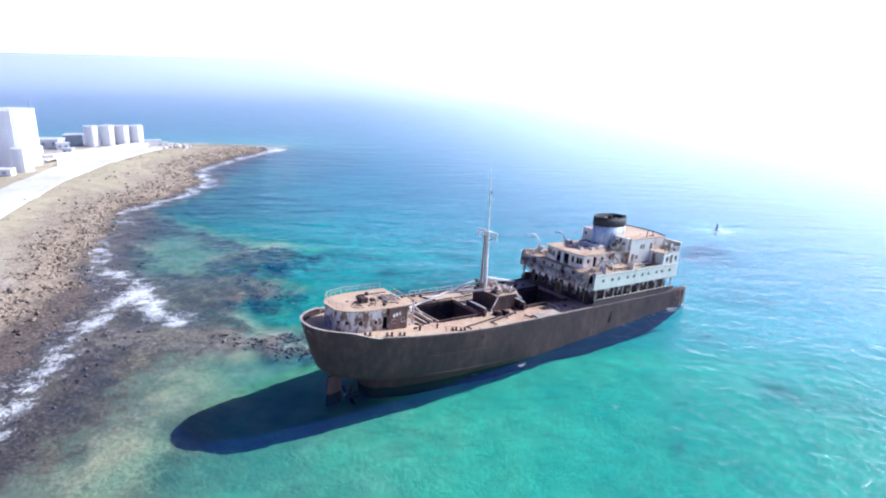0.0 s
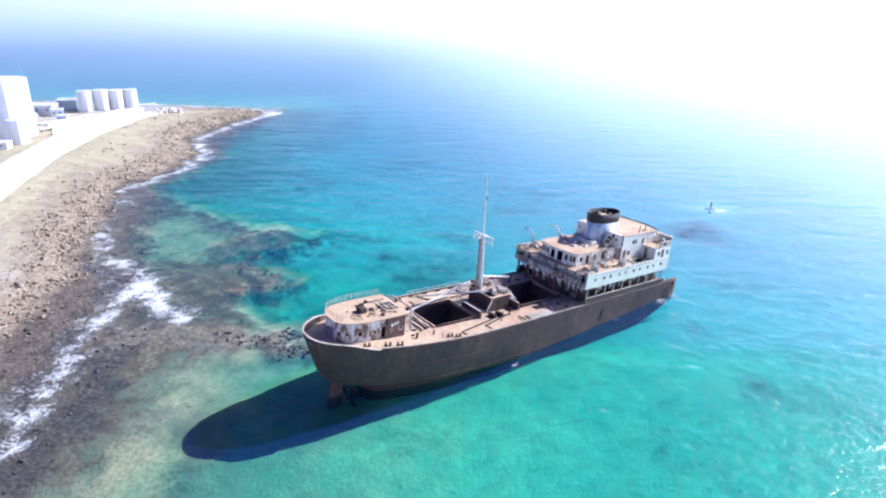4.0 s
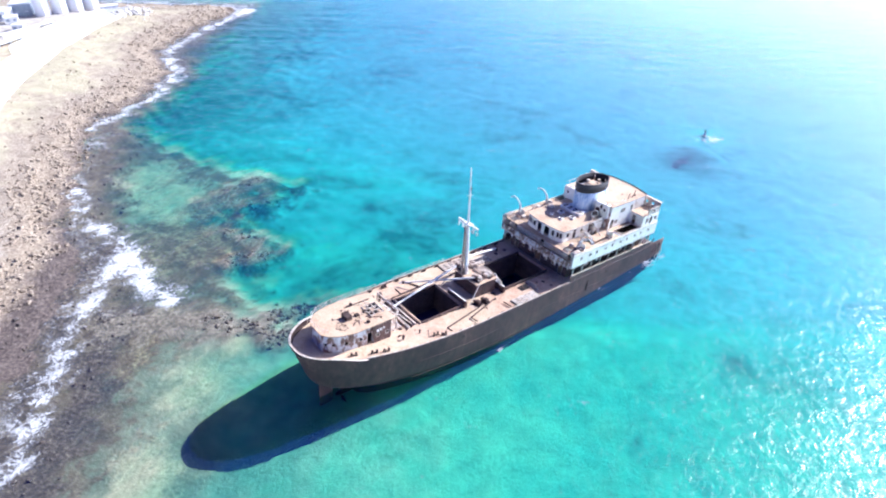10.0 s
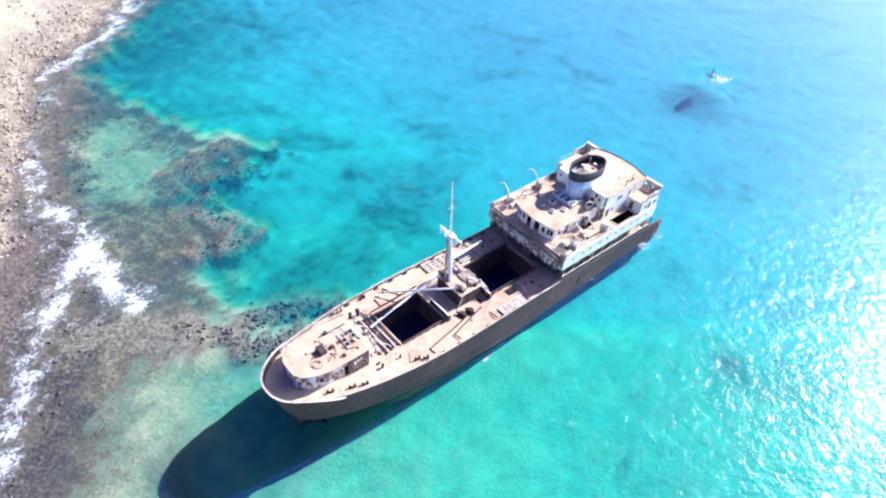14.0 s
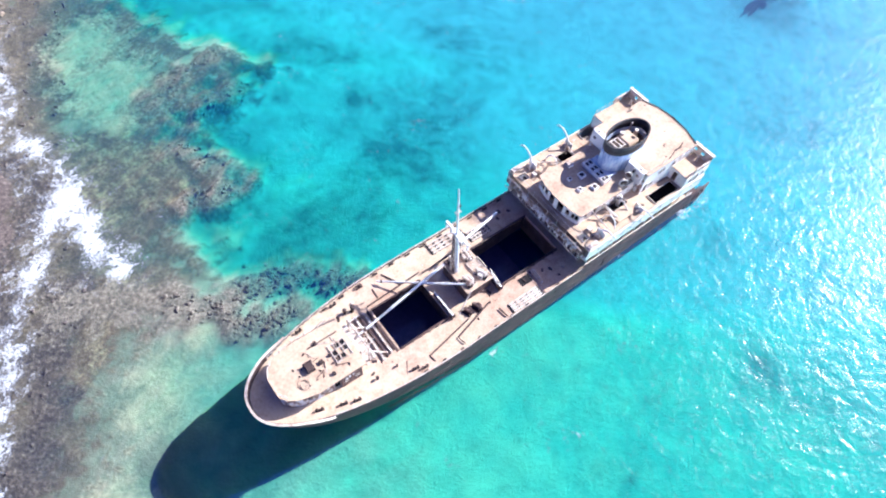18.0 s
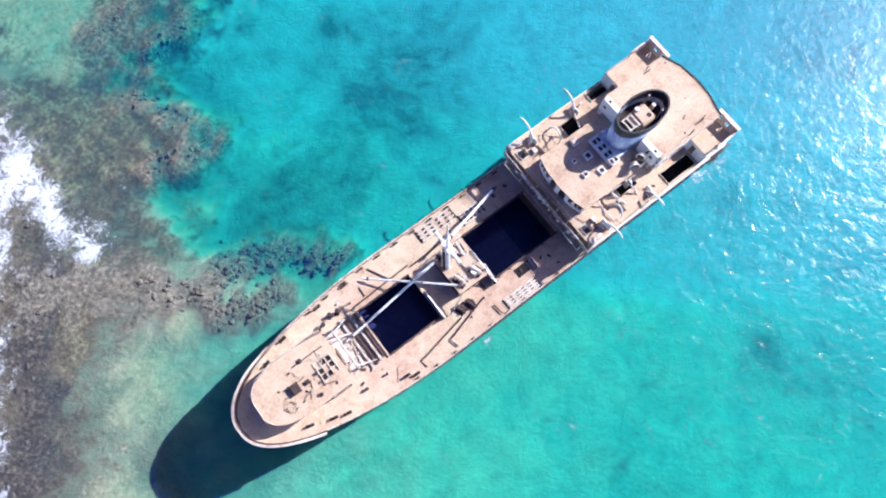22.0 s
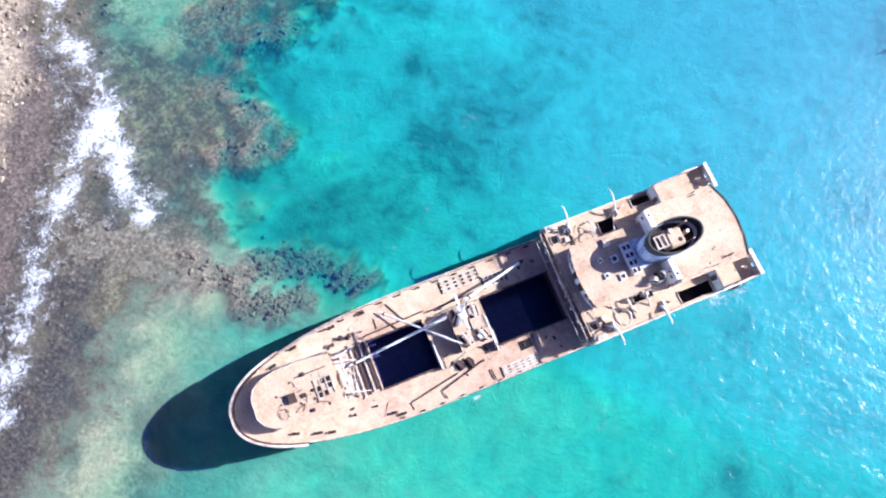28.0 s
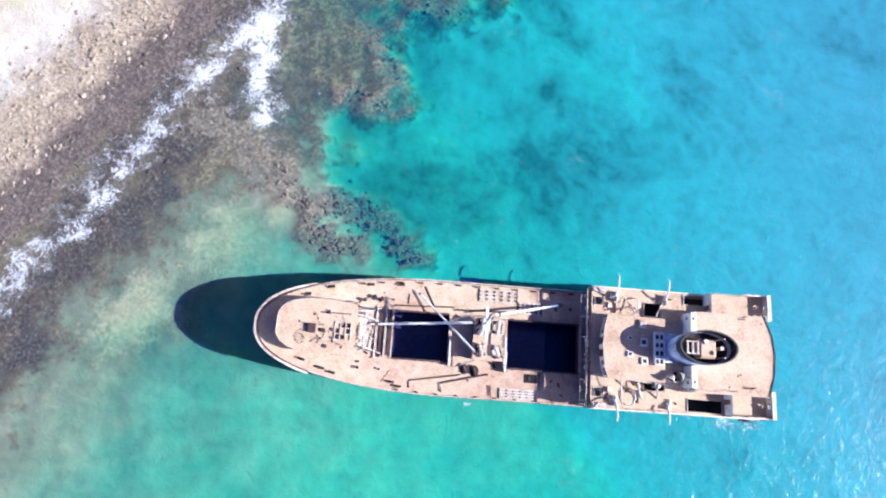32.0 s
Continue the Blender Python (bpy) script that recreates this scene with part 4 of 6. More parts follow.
# -- between the poop and the after hatch: posts, hatch beams --
for y in (-2.6, 2.8):
    part("post", tube([(16.6, y, sheer(16.6)), (16.6, y, 4.3)], 0.16, 8), M_STEEL, ship)
part("crossbar", tube([(16.6, -2.6, 4.2), (16.6, 2.8, 4.2)], 0.12, 8), M_STEEL, ship)
for (a, b) in (((15.0, -2.0, 0.9), (18.4, -1.0, 2.6)), ((15.2, 2.4, 3.5), (18.6, 1.8, 0.8)), ((16.6, -2.6, 3.5), (19.2, -3.2, 0.7)), ((16.6, 2.8, 3.2), (18.9, 3.9, 0.8)), ((15.3, 0.4, 1.0), (18.0, -0.2, 1.6)), ((15.2, -3.0, 0.8), (17.6, 0.5, 0.9)), ((17.2, -2.8, 0.6), (18.2, 2.6, 0.65))):
    part("stay_bar", tube([a, b], 0.09, 6), M_STEEL, ship)
for k, x in enumerate((18.3, 19.0, 19.75, 20.35)):
    bm = box(x - 0.16, x + 0.16, -3.9 + 0.15 * k, 4.2 - 0.1 * k, 0.72, 0.78)
    add_box(bm, x - 0.16, x + 0.16, -3.9 + 0.15 * k, 4.2 - 0.1 * k, 0.36, 0.42)
    add_box(bm, x - 0.03, x + 0.03, -3.9 + 0.15 * k, 4.2 - 0.1 * k, 0.42, 0.72)
    part("hatch_beam", bm, M_HULL if k % 2 else M_STEEL, ship, "long steel hatch beam lying across the deck")
bm = box(15.3, 16.3, -0.8, 0.8, sheer(15.8), sheer(15.8) + 0.9, 0.08)
add_tube(bm, [(15.8, -1.3, 1.5), (15.8, 1.3, 1.5)], 0.35, 12)
part("winch", bm, M_STEEL, ship, "weathered deck winch")

# -- mast house, mast and derricks --
mh = part("mast_house", box(33.6, 38.2, -3.0, 3.0, 0, 2.7, 0.06), M_HULL, ship, "rust-brown mast house")
part("mast_house_top", box(33.4, 38.4, -3.2, 3.2, 2.7, 2.8, 0.03), M_DECK, mh)
part("mast_house_door", box(33.54, 33.62, -2.0, -1.2, 0.2, 2.1), M_DARK, mh)
part("mast_house_door", box(35.0, 35.8, -3.06, -2.98, 0.2, 2.1), M_DARK, mh)
for y in (-1.2, 1.8):
    part("mast_house_opening", box(33.54, 33.62, y, y + 0.6, 1.2, 1.8), M_DARK, mh)


def winch(s, y, z, turn=0.0, size=1.0):
    m = Matrix.Translation((s, y, z)) @ Matrix.Rotation(radians(turn), 4, "Z") @ Matrix.Scale(size, 4)
    bm = box(-0.7, 0.7, -0.95, 0.95, 0, 0.14, 0.02)
    bmesh.ops.transform(bm, matrix=m, verts=bm.verts)
    base = part("winch_bed", bm, M_DARK, ship, "rusted cargo winch bed")
    for name, b in (("winch_drum", tube([(0, -0.6, 0.6), (0, 0.6, 0.6)], 0.33, 12)), ("warping_head", tube([(0, 0.6, 0.6), (0, 1.05, 0.6)], 0.18, 10, 0.28)), ("warping_head", tube([(0, -0.6, 0.6), (0, -1.05, 0.6)], 0.18, 10, 0.28)), ("winch_cheek", box(-0.5, 0.5, -0.68, -0.58, 0.1, 1.05, 0.03)), ("winch_cheek", box(-0.5, 0.5, 0.58, 0.68, 0.1, 1.05, 0.03)), ("winch_engine", box(0.35, 0.85, -0.45, 0.45, 0.14, 0.75, 0.06))):
        bmesh.ops.transform(b, matrix=m, verts=b.verts)
        part(name, b, M_HULL if z < 1 else M_STEEL, base)


for a in ((34.6, -1.7, 2.8, 15), (34.7, 2.2, 2.8, -10), (37.2, -1.8, 2.8, 200), (37.2, 1.9, 2.8, 175), (32.6, -4.6, 0.02, 20, 0.8), (34.2, -4.8, 0.02, 15, 0.8)):
    winch(*a)
MB, MF, MT = Vector((34.4, 0.9, 2.8)), Vector((33.9, 1.2, 13.0)), Vector((33.0, 1.1, 23.6))
mast = part("mast", tube([MB, MB.lerp(MF, 0.5), MF], 0.36, 14, 0.27), M_SPAR, ship, "tall pale weathered mast with cross-tree")
part("topmast", tube([MF - Vector((0, 0, 0.8)), MF.lerp(MT, 0.5), MT], 0.2, 10, 0.08), M_SPAR, mast)
lad = bmesh.new()
for k in range(23):
    z = 3.2 + k * 0.4
    p = MB.lerp(MF, (z - 2.8) / 10.2) + Vector((-0.62, 0.0, 0))
    add_box(lad, p.x - 0.03, p.x + 0.03, p.y - 0.24, p.y + 0.24, z, z + 0.05)
add_tube(lad, [MB + Vector((-0.62, -0.25, 0.2)), MF + Vector((-0.62, -0.25, -0.6))], 0.035, 5)
add_tube(lad, [MB + Vector((-0.62, 0.25, 0.2)), MF + Vector((-0.62, 0.25, -0.6))], 0.035, 5)
part("mast_ladder", lad, M_HULL, mast, "rusted iron ladder")
part("mast_post", tube([MB + Vector((-0.5, 0.62, -0.2)), MF + Vector((-0.1, 0.5, -0.6))], 0.2, 8), M_STEEL, mast)
ct = box(-0.5, 0.5, -0.9, 0.9, -0.1, 0.1, 0.05)
add_box(ct, -0.18, 0.18, -2.5, 2.5, -0.12, 0.12, 0.03)
for y in (-2.3, -1.3, 1.3, 2.3):
    add_tube(ct, [(0, y, 0), (0, y, -0.75)], 0.1, 6)
    add_box(ct, -0.16, 0.16, y - 0.12, y + 0.12, -1.25, -0.7, 0.04)
add_tube(ct, [(0, -2.2, 0), (0, 0, -1.8)], 0.08, 6)
add_tube(ct, [(0, 2.2, 0), (0, 0, -1.8)], 0.08, 6)
bmesh.ops.transform(ct, matrix=Matrix.Translation(MF), verts=ct.verts)
part("cross_tree", ct, M_SPAR, mast, "cross-tree table with hanging blocks")
part("mast_lamp", tube([MF.lerp(MT, 0.62) + Vector((0.25, 0, 0)), MF.lerp(MT, 0.62) + Vector((0.25, 0, 0.4))], 0.16, 8), M_DARK, mast)
part("mast_bracket", box(33.0, 33.8, 0.95, 1.35, 18.5, 18.6), M_STEEL, mast)
for a, b, r in (((17.4, 1.2, 1.15), (33.4, 2.4, 4.0), 0.24), ((24.2, 7.2, 0.8), (33.9, -2.3, 3.9), 0.2), ((36.6, 3.8, 3.9), (47.5, 6.6, 0.9), 0.26), ((38.4, -2.4, 3.3), (38.7, -4.0, 1.2), 0.16)):
    a, b = Vector(a), Vector(b)
    d = part("derrick_boom", tube([a, a.lerp(b, 0.5), b], r * 0.7, 12, r * 0.85), M_SPAR, ship, "pale fallen derrick boom lying over the hatch")
    part("boom_band", tube([a.lerp(b, 0.05), a.lerp(b, 0.07)], r * 1.25, 10), M_HULL, d)
    part("boom_heel", box(b.x - 0.25, b.x + 0.25, b.y - 0.25, b.y + 0.25, b.z - 0.3, b.z + 0.3, 0.05), M_HULL, d)
# masthouse surroundings: light frames and deck clutter
for (a, b) in (((38.9, -3.8, 0.2), (38.9, -3.8, 2.0)), ((38.9, -1.6, 2.6), (38.9, -3.9, 2.0)), ((30.6, 3.0, 0.4), (33.0, 3.6, 1.9)), ((36.0, 3.4, 0.2), (38.6, 4.6, 1.4)), ((35.4, 3.3, 3.2), (39.0, 3.6, 2.3)), ((34.0, -3.2, 3.0), (31.0, -4.4, 0.4))):
    part("stay_bar", tube([a, b], 0.1, 6), M_STEEL, ship)
bm = bmesh.new()
for k in range(7):
    add_box(bm, 36.3, 38.4, -1.2 + k * 0.35, -1.1 + k * 0.35, 2.8, 3.1)
add_box(bm, 36.2, 36.3, -1.2, 1.0, 2.8, 3.15)
add_box(bm, 38.4, 38.5, -1.2, 1.0, 2.8, 3.15)
part("grating", bm, M_STEEL, ship)

# -- deck racks, pipes, openings --
for x0, x1, y0, y1 in ((38.4, 43.9, -8.6, -7.3), (34.4, 40.5, 6.5, 8.3), (40.9, 44.6, 4.9, 6.6)):
    rk = None
    n = 4
    for k in range(n):
        y = y0 + (y1 - y0) * k / (n - 1)
        o = part("hatch_board", box(x0, x1, y - 0.14, y + 0.14, 0.16, 0.26, 0.0), M_STEEL, ship if rk is None else rk, "row of pale hatch boards on low bearers" if rk is None else "")
        rk = rk or o
    for k in range(6):
        x = x0 + (x1 - x0) * k / 5
        part("bearer", box(x - 0.2, x + 0.2, y0 - 0.15, y1 + 0.15, 0.0, 0.16), M_VOID, rk)
# flat plate: the opening's inner shade is only its near-black colour
part("deck_opening", box(42.2, 44.4, -6.1, -4.7, 0.02, 0.06), M_VOID, ship, "small rusted-out deck opening, its dark inside painted on a flat plate")
for x in (44.9, 45.3):
    part("opening_post", box(x, x + 0.14, -6.6, -4.6, 0.0, 0.5), M_STEEL, ship)
for pts in ([(36.4, -5.2, 0.3), (28.9, -7.1, 0.3), (29.2, -8.4, 0.3)], [(32.0, -5.6, 0.25), (23.9, -7.0, 0.25), (24.1, -8.1, 0.25)], [(36.8, -6.9, 0.3), (37.0, -8.6, 0.3)], [(20.8, -5.7, 0.2), (19.4, -7.8, 0.2)], [(25.6, 8.0, 0.25), (27.2, 4.9, 0.25)], [(23.0, 5.0, 0.25), (23.1, 6.6, 0.25)], [(20.9, 4.6, 0.35), (30.5, 5.0, 0.35)], [(30.8, 4.6, 0.4), (38.9, 4.9, 0.4)]):
    part("deck_pipe", tube(pts, 0.12, 7), M_HULL, ship)
for k in range(34):
    x, y = rng.choice([(rng.uniform(15, 20.5), rng.uniform(-6.5, 6.5)), (rng.uniform(30.5, 39), rng.choice([-1, 1]) * rng.uniform(3.4, 6.5)), (rng.uniform(41, 50), rng.choice([-1, 1]) * rng.uniform(4.6, 8))])
    r = rng.uniform(0.1, 0.32)
    part("scrap", box(-r, r, -r * 0.5, r * 0.5, 0, r * 0.7, 0.0, Matrix.Translation((x, y, sheer(x) + 0.02)) @ Matrix.Rotation(rng.uniform(0, 3.1), 4, "Z")), (M_DARK, M_HULL, M_STEEL)[k % 3], ship)

# -- midship superstructure: main deck level --
SX0, SX1 = 52.0, 77.4
Z2, Z3, Z4, Z5 = 3.5, 6.05, 8.55, 10.95
M_GREEN = worn("pale_green_paint", [(0.32, (0.22, 0.12, 0.07)), (0.37, (0.52, 0.45, 0.33)), (0.43, (0.70, 0.67, 0.55)), (0.58, (0.78, 0.75, 0.62))], 0.45, 2.2, 0.65, 0.0, 0.12, (1, 1, 0.35))
M_FUNNEL = worn("funnel_paint", [(0.34, (0.22, 0.16, 0.14)), (0.39, (0.19, 0.27, 0.44)), (0.44, (0.38, 0.46, 0.60)), (0.50, (0.60, 0.64, 0.69)), (0.62, (0.74, 0.74, 0.74))], 0.4, 1.3, 0.55, 0.0, 0.1, (1, 1, 0.28), 0.55)
M_BLACK = worn("funnel_black", [(0.36, (0.012, 0.012, 0.016)), (0.62, (0.05, 0.042, 0.042))], 0.5, 3.0, 0.7, 0.0, 0.15)
YS = 7.3
# hull colour here carries the shade under the gallery
wall((52.6, -YS), (52.6, YS), 0, Z2 - 0.12, [(1.0, 1.9, 0.2, 2.1), (3.0, 3.6, 1.2, 1.8), (5.0, 5.6, 1.2, 1.8), (6.6, 8.0, 0.2, 2.2), (9.2, 9.8, 1.2, 1.8), (11.0, 11.6, 1.2, 1.8), (12.6, 13.5, 0.2, 2.1)], 0.1, "after_bulkhead", M_HULL, ship, "after bulkhead with open doorways, shade put into its dark rust colour")
for sg in (-1, 1):
    # the covered alleyway's shade is put into this wall's dark colour
    wall((52.6, sg * YS), (77.0, sg * YS), 0, Z2 - 0.12, [(2.0 + 3.2 * k, 2.6 + 3.2 * k, 1.2, 1.8) for k in range(7)], 0.1, "alleyway_wall", M_DARK, ship, "alleyway wall, shade of its recess put into a dark rust colour")
    for k in range(10):
        s = 52.3 + 2.65 * k
        h = Z2 if k in (0, 3, 5, 8, 9) else 1.9
        part("gallery_pillar", box(s - 0.09, s + 0.09, sg * 9.0 - 0.09, sg * 9.0 + 0.09, Z2 - h if h < 3 else 0.1, Z2 - 0.1), M_STEEL, ship)
    for k in range(6):
        s = 55 + 3.7 * k
        part("hanging_plate", box(s, s + rng.uniform(0.5, 1.3), sg * 9.12 - 0.03, sg * 9.12 + 0.03, Z2 - 0.1 - rng.uniform(0.3, 0.8), Z2 - 0.1), M_PEEL, ship)
    part("gallery_bulwark", rim(52, 77, 0.3, 1.5, 0.03, 0.08, (sg,), 20), M_HULL, ship)
    part("bulwark_capping", rim(52, 77, 1.5, 1.57, -0.02, 0.16, (sg,), 20), M_STEEL, ship, "pale steel capping strip")

# -- bridge deck level: plated box with windows, open gallery aft --
HW = 9.25
part("bridge_deck", plate_with_holes(SX0 - 0.8, SX1, -HW, HW, Z2 - 0.12, Z2), M_DECK, ship, "lower bridge deck plating")
for sg in (-1, 1):
    win = [(2.2 + 2.3 * k + (0.35 if k % 2 else 0), 2.65 + 2.3 * k + (0.35 if k % 2 else 0), 1.25, 1.75) for k in range(10)]
    wall((SX0 - 0.8, sg * HW), (SX1, sg * HW), Z2, Z3 + 0.25, win, 0.1, "bridge_side_wall", M_GREEN, ship, "pale green-white side plating with small square ports")
part("rubbing_strip", box(SX0 - 0.8, SX1, -HW - 0.12, -HW - 0.06, Z3 - 0.15, Z3 - 0.02), M_STEEL, ship)
part("rubbing_strip", box(SX0 - 0.8, SX1, HW + 0.06, HW + 0.12, Z3 - 0.15, Z3 - 0.02), M_STEEL, ship)
# peeling paint, its greyer tone standing in for shade on the white
wall((SX0 - 0.8, -HW), (SX0 - 0.8, HW), Z2, Z2 + 1.05, [(1.4 + 1.65 * k, 1.75 + 1.65 * k, 0.45, 0.75) for k in range(10)], 0.08, "gallery_front", M_PEEL, ship, "flaking white bulwark of the after gallery, greyed for shade, with small scuppers")
wall((SX0 + 1.0, -HW + 0.6), (SX0 + 1.0, HW - 0.6), Z2, Z3, [(1.2, 2.0, 0.2, 2.1), (3.4, 4.0, 1.1, 1.7), (5.6, 6.2, 1.1, 1.7), (8.0, 8.9, 0.2, 2.1), (10.8, 11.4, 1.1, 1.7), (13.0, 13.6, 1.1, 1.7), (15.4, 16.2, 0.2, 2.1)], 0.1, "gallery_wall", M_WHITE, ship, "white gallery wall with doors and windows")
for k in range(9):
    y = -HW + 0.4 + k * (2 * HW - 0.8) / 8
    part("gallery_stanchion", tube([(SX0 - 0.72, y, Z2 + 1.0), (SX0 - 0.72, y, Z3)], 0.06, 6), M_STEEL, ship)
wall((SX1, -HW), (SX1, HW), Z2, Z3, [(2 + 2.6 * k, 2.6 + 2.6 * k, 1.2, 1.75) for k in range(6)], 0.1, "forward_wall", M_WHITE, ship)
WELLS = [(51.7, 53.0, 6.4, 7.6), (59.5, 62.1, 5.2, 7.2), (65.9, 69.1, 7.5, 8.9), (59.4, 62.6, -6.1, -4.9), (66.2, 71.6, -8.8, -7.0), (51.7, 53.0, -7.5, -6.2)]
part("boat_deck", plate_with_holes(SX0 - 0.8, SX1, -HW + 0.05, HW - 0.05, Z3 - 0.1, Z3, WELLS), M_ROOF, ship, "pale rusted boat deck with open wells")
for i, (a, b, c, d) in enumerate(WELLS):
    bm = bmesh.new()
    for q in ((a - 0.08, b + 0.08, c - 0.08, c), (a - 0.08, b + 0.08, d, d + 0.08), (a - 0.08, a, c, d), (b, b + 0.08, c, d)):
        add_box(bm, *q, Z3 - 0.02, Z3 + 0.22)
    part("well_coaming", bm, M_STEEL, ship)
# added dark sheet: painted shade below the boat deck's wells
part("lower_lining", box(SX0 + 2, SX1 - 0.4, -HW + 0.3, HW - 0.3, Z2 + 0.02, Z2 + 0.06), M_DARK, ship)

# -- after house on the boat deck (bowed after front) --
AFT = [(53.2, -4.6), (52.7, -3.0), (52.45, 0.0), (52.7, 2.7), (53.2, 4.3)]
aft_holes = [[(0.25, 0.75, 0.8, 1.9), (0.9, 1.35, 0.8, 1.9)], [(0.2, 0.75, 0.8, 1.9), (1.4, 2.5, 0.1, 2.1)], [(0.3, 1.3, 0.1, 2.1), (1.9, 2.5, 0.8, 1.9)], [(0.15, 0.65, 0.8, 1.9), (0.85, 1.4, 0.8, 1.9)]]
for (p, q), hh in zip(zip(AFT, AFT[1:]), aft_holes):
    wall(p, q, Z3, Z4, hh, 0.1, "house_front", M_WHITE, ship, "white after front with dark window openings")
for y, hh in ((-4.6, [(1.0, 1.6, 0.9, 1.7), (2.8, 3.6, 0.1, 2.0), (5.0, 5.6, 0.9, 1.7), (7.4, 8.2, 0.1, 2.0)]), (4.3, [(1.2, 1.9, 0.9, 1.7), (4.0, 4.8, 0.1, 2.0), (7.0, 7.6, 0.9, 1.7)])):
    wall((53.2, y), (64.8, y), Z3, Z4, hh, 0.1, "house_side", M_WHITE, ship, "white deck house side with doors and windows")
ROOF3 = [(52.9, -4.9), (52.4, -3.1), (52.15, 0.0), (52.4, 2.8), (52.9, 4.6), (64.4, 4.6), (64.4, 5.4), (65.2, 5.4), (65.2, -3.2), (62.9, -3.2), (62.9, -4.9)]
part("house_roof", prism(ROOF3, Z4, Z4 + 0.12), M_ROOF, ship, "pinkish beige rusted house roof")
part("house_floor", box(53.4, 64.6, -4.4, 4.2, Z3 + 0.01, Z3 + 0.04), M_DARK, ship)
part("inner_bulkhead", box(57.0, 57.1, -4.4, 4.2, Z3, Z4), M_DARK, ship)
part("inner_bulkhead", box(61.0, 61.1, -4.4, 4.2, Z3, Z4), M_DARK, ship)
# a raised lifeboat platform each side of the house
for x0, x1, y0, y1 in ((58.4, 62.5, -8.2, -6.3), (54.8, 57.4, 5.2, 6.8)):
    plat = part("boat_platform", box(x0, x1, y0, y1, Z3 + 0.5, Z3 + 0.6, 0.02), M_ROOF, ship, "raised lifeboat platform")
    for x in (x0 + 0.2, (x0 + x1) / 2, x1 - 0.3):
        part("platform_leg", box(x, x + 0.14, y0 + 0.15, y1 - 0.15, Z3, Z3 + 0.5), M_STEEL, plat)
# after corner screens
for sg in (-1, 1):
    part("corner_screen", box(51.4, 53.4, sg * 8.75 - 0.35, sg * 8.75 + 0.35, Z3 + 0.0, Z3 + 0.5), M_STEEL, ship)
    part("corner_locker", box(53.6, 54.3, sg * 6.4 - 0.4, sg * 6.4 + 0.4, Z3, Z3 + 0.6, 0.04), M_STEEL, ship)

# roof fittings
sk = part("engine_skylight", box(59.8, 61.3, -2.5, 2.4, Z4 + 0.12, Z4 + 0.85, 0.05), M_SPAR, ship, "blue-white engine skylight with round ports")
for i in range(2):
    for j in range(4):
        part("skylight_port", box(59.95 + 0.68 * i, 60.42 + 0.68 * i, -2.25 + 1.2 * j, -1.6 + 1.2 * j, Z4 + 0.84, Z4 + 0.865), M_DARK, sk)
for x, y, w in ((58.3, 0.8, 0.55), (58.4, -2.0, 0.5), (56.2, -1.1, 0.4), (56.2, 1.3, 0.3)):
    hb = part("roof_hatch", box(x - w, x + w, y - w, y + w, Z4 + 0.12, Z4 + 0.5, 0.03), M_WHITE, ship, "small white roof hatch")
    part("hatch_opening", box(x - w * 0.6, x + w * 0.6, y - w * 0.6, y + w * 0.6, Z4 + 0.5, Z4 + 0.515), M_DARK, hb)
part("roof_tank", box(57.6, 58.6, 2.9, 4.1, Z4 + 0.12, Z4 + 0.75, 0.08), M_STEEL, ship)


def cowl(s, y, z, h, r, turn):
    """A cowl ventilator: upright trunk bending into a flared mouth."""
    m = Matrix.Translation((s, y, z)) @ Matrix.Rotation(radians(turn), 4, "Z")
    bm = bmesh.new()
    add_tube(bm, [(0, 0, 0), (0, 0, h * 0.6), (0.06, 0, h * 0.8), (r * 0.6, 0, h * 0.97), (r * 1.5, 0, h)], r, 12, r * 1.15)
    bmesh.ops.transform(bm, matrix=m, verts=bm.verts)
    c = part("cowl_ventilator", bm, M_STEEL, ship, "cream cowl ventilator", True)
    bm = tube([(r * 1.5, 0, h), (r * 1.5 + 0.08, 0, h)], r * 1.7, 14)
    bmesh.ops.transform(bm, matrix=m, verts=bm.verts)
    part("cowl_mouth", bm, M_WHITE, c)
    bm = tube([(r * 1.5 + 0.08, 0, h), (r * 1.5 + 0.1, 0, h)], r * 1.4, 14)
    bmesh.ops.transform(bm, matrix=m, verts=bm.verts)
    part("cowl_opening", bm, M_DARK, c)


for a in ((62.3, -3.9, Z3, 3.9, 0.42, 235), (63.9, -3.7, Z4, 1.7, 0.36, 200), (65.0, -3.6, Z4, 2.0, 0.40, 230), (61.0, -5.4, Z3, 2.3, 0.30, 190)):
    cowl(*a)
for pts, r in (([(57.6, -5.2, Z3 + 2.3), (58.4, -6.6, Z3 + 1.2), (59.2, -7.6, Z3 + 0.3)], 0.14), ([(60.0, -5.0, Z4 + 0.3), (61.0, -6.4, Z3 + 1.6), (61.2, -7.4, Z3 + 0.4)], 0.14), ([(55.0, -5.0, Z4), (55.4, -8.6, Z3 + 1.8)], 0.09), ([(56.6, -4.9, Z4 - 0.1), (64.8, -5.4, Z4 - 0.2)], 0.08), ([(56.0, 5.2, Z4), (57.6, 6.6, Z3 + 0.5)], 0.11), ([(57.4, 5.0, Z4 - 0.2), (56.4, 7.6, Z3 + 0.5)], 0.09), ([(60.4, 4.8, Z4), (62.4, 7.6, Z3 + 0.5)], 0.1)):
    part("fallen_pipe", tube(pts, r, 8), M_STEEL, ship)
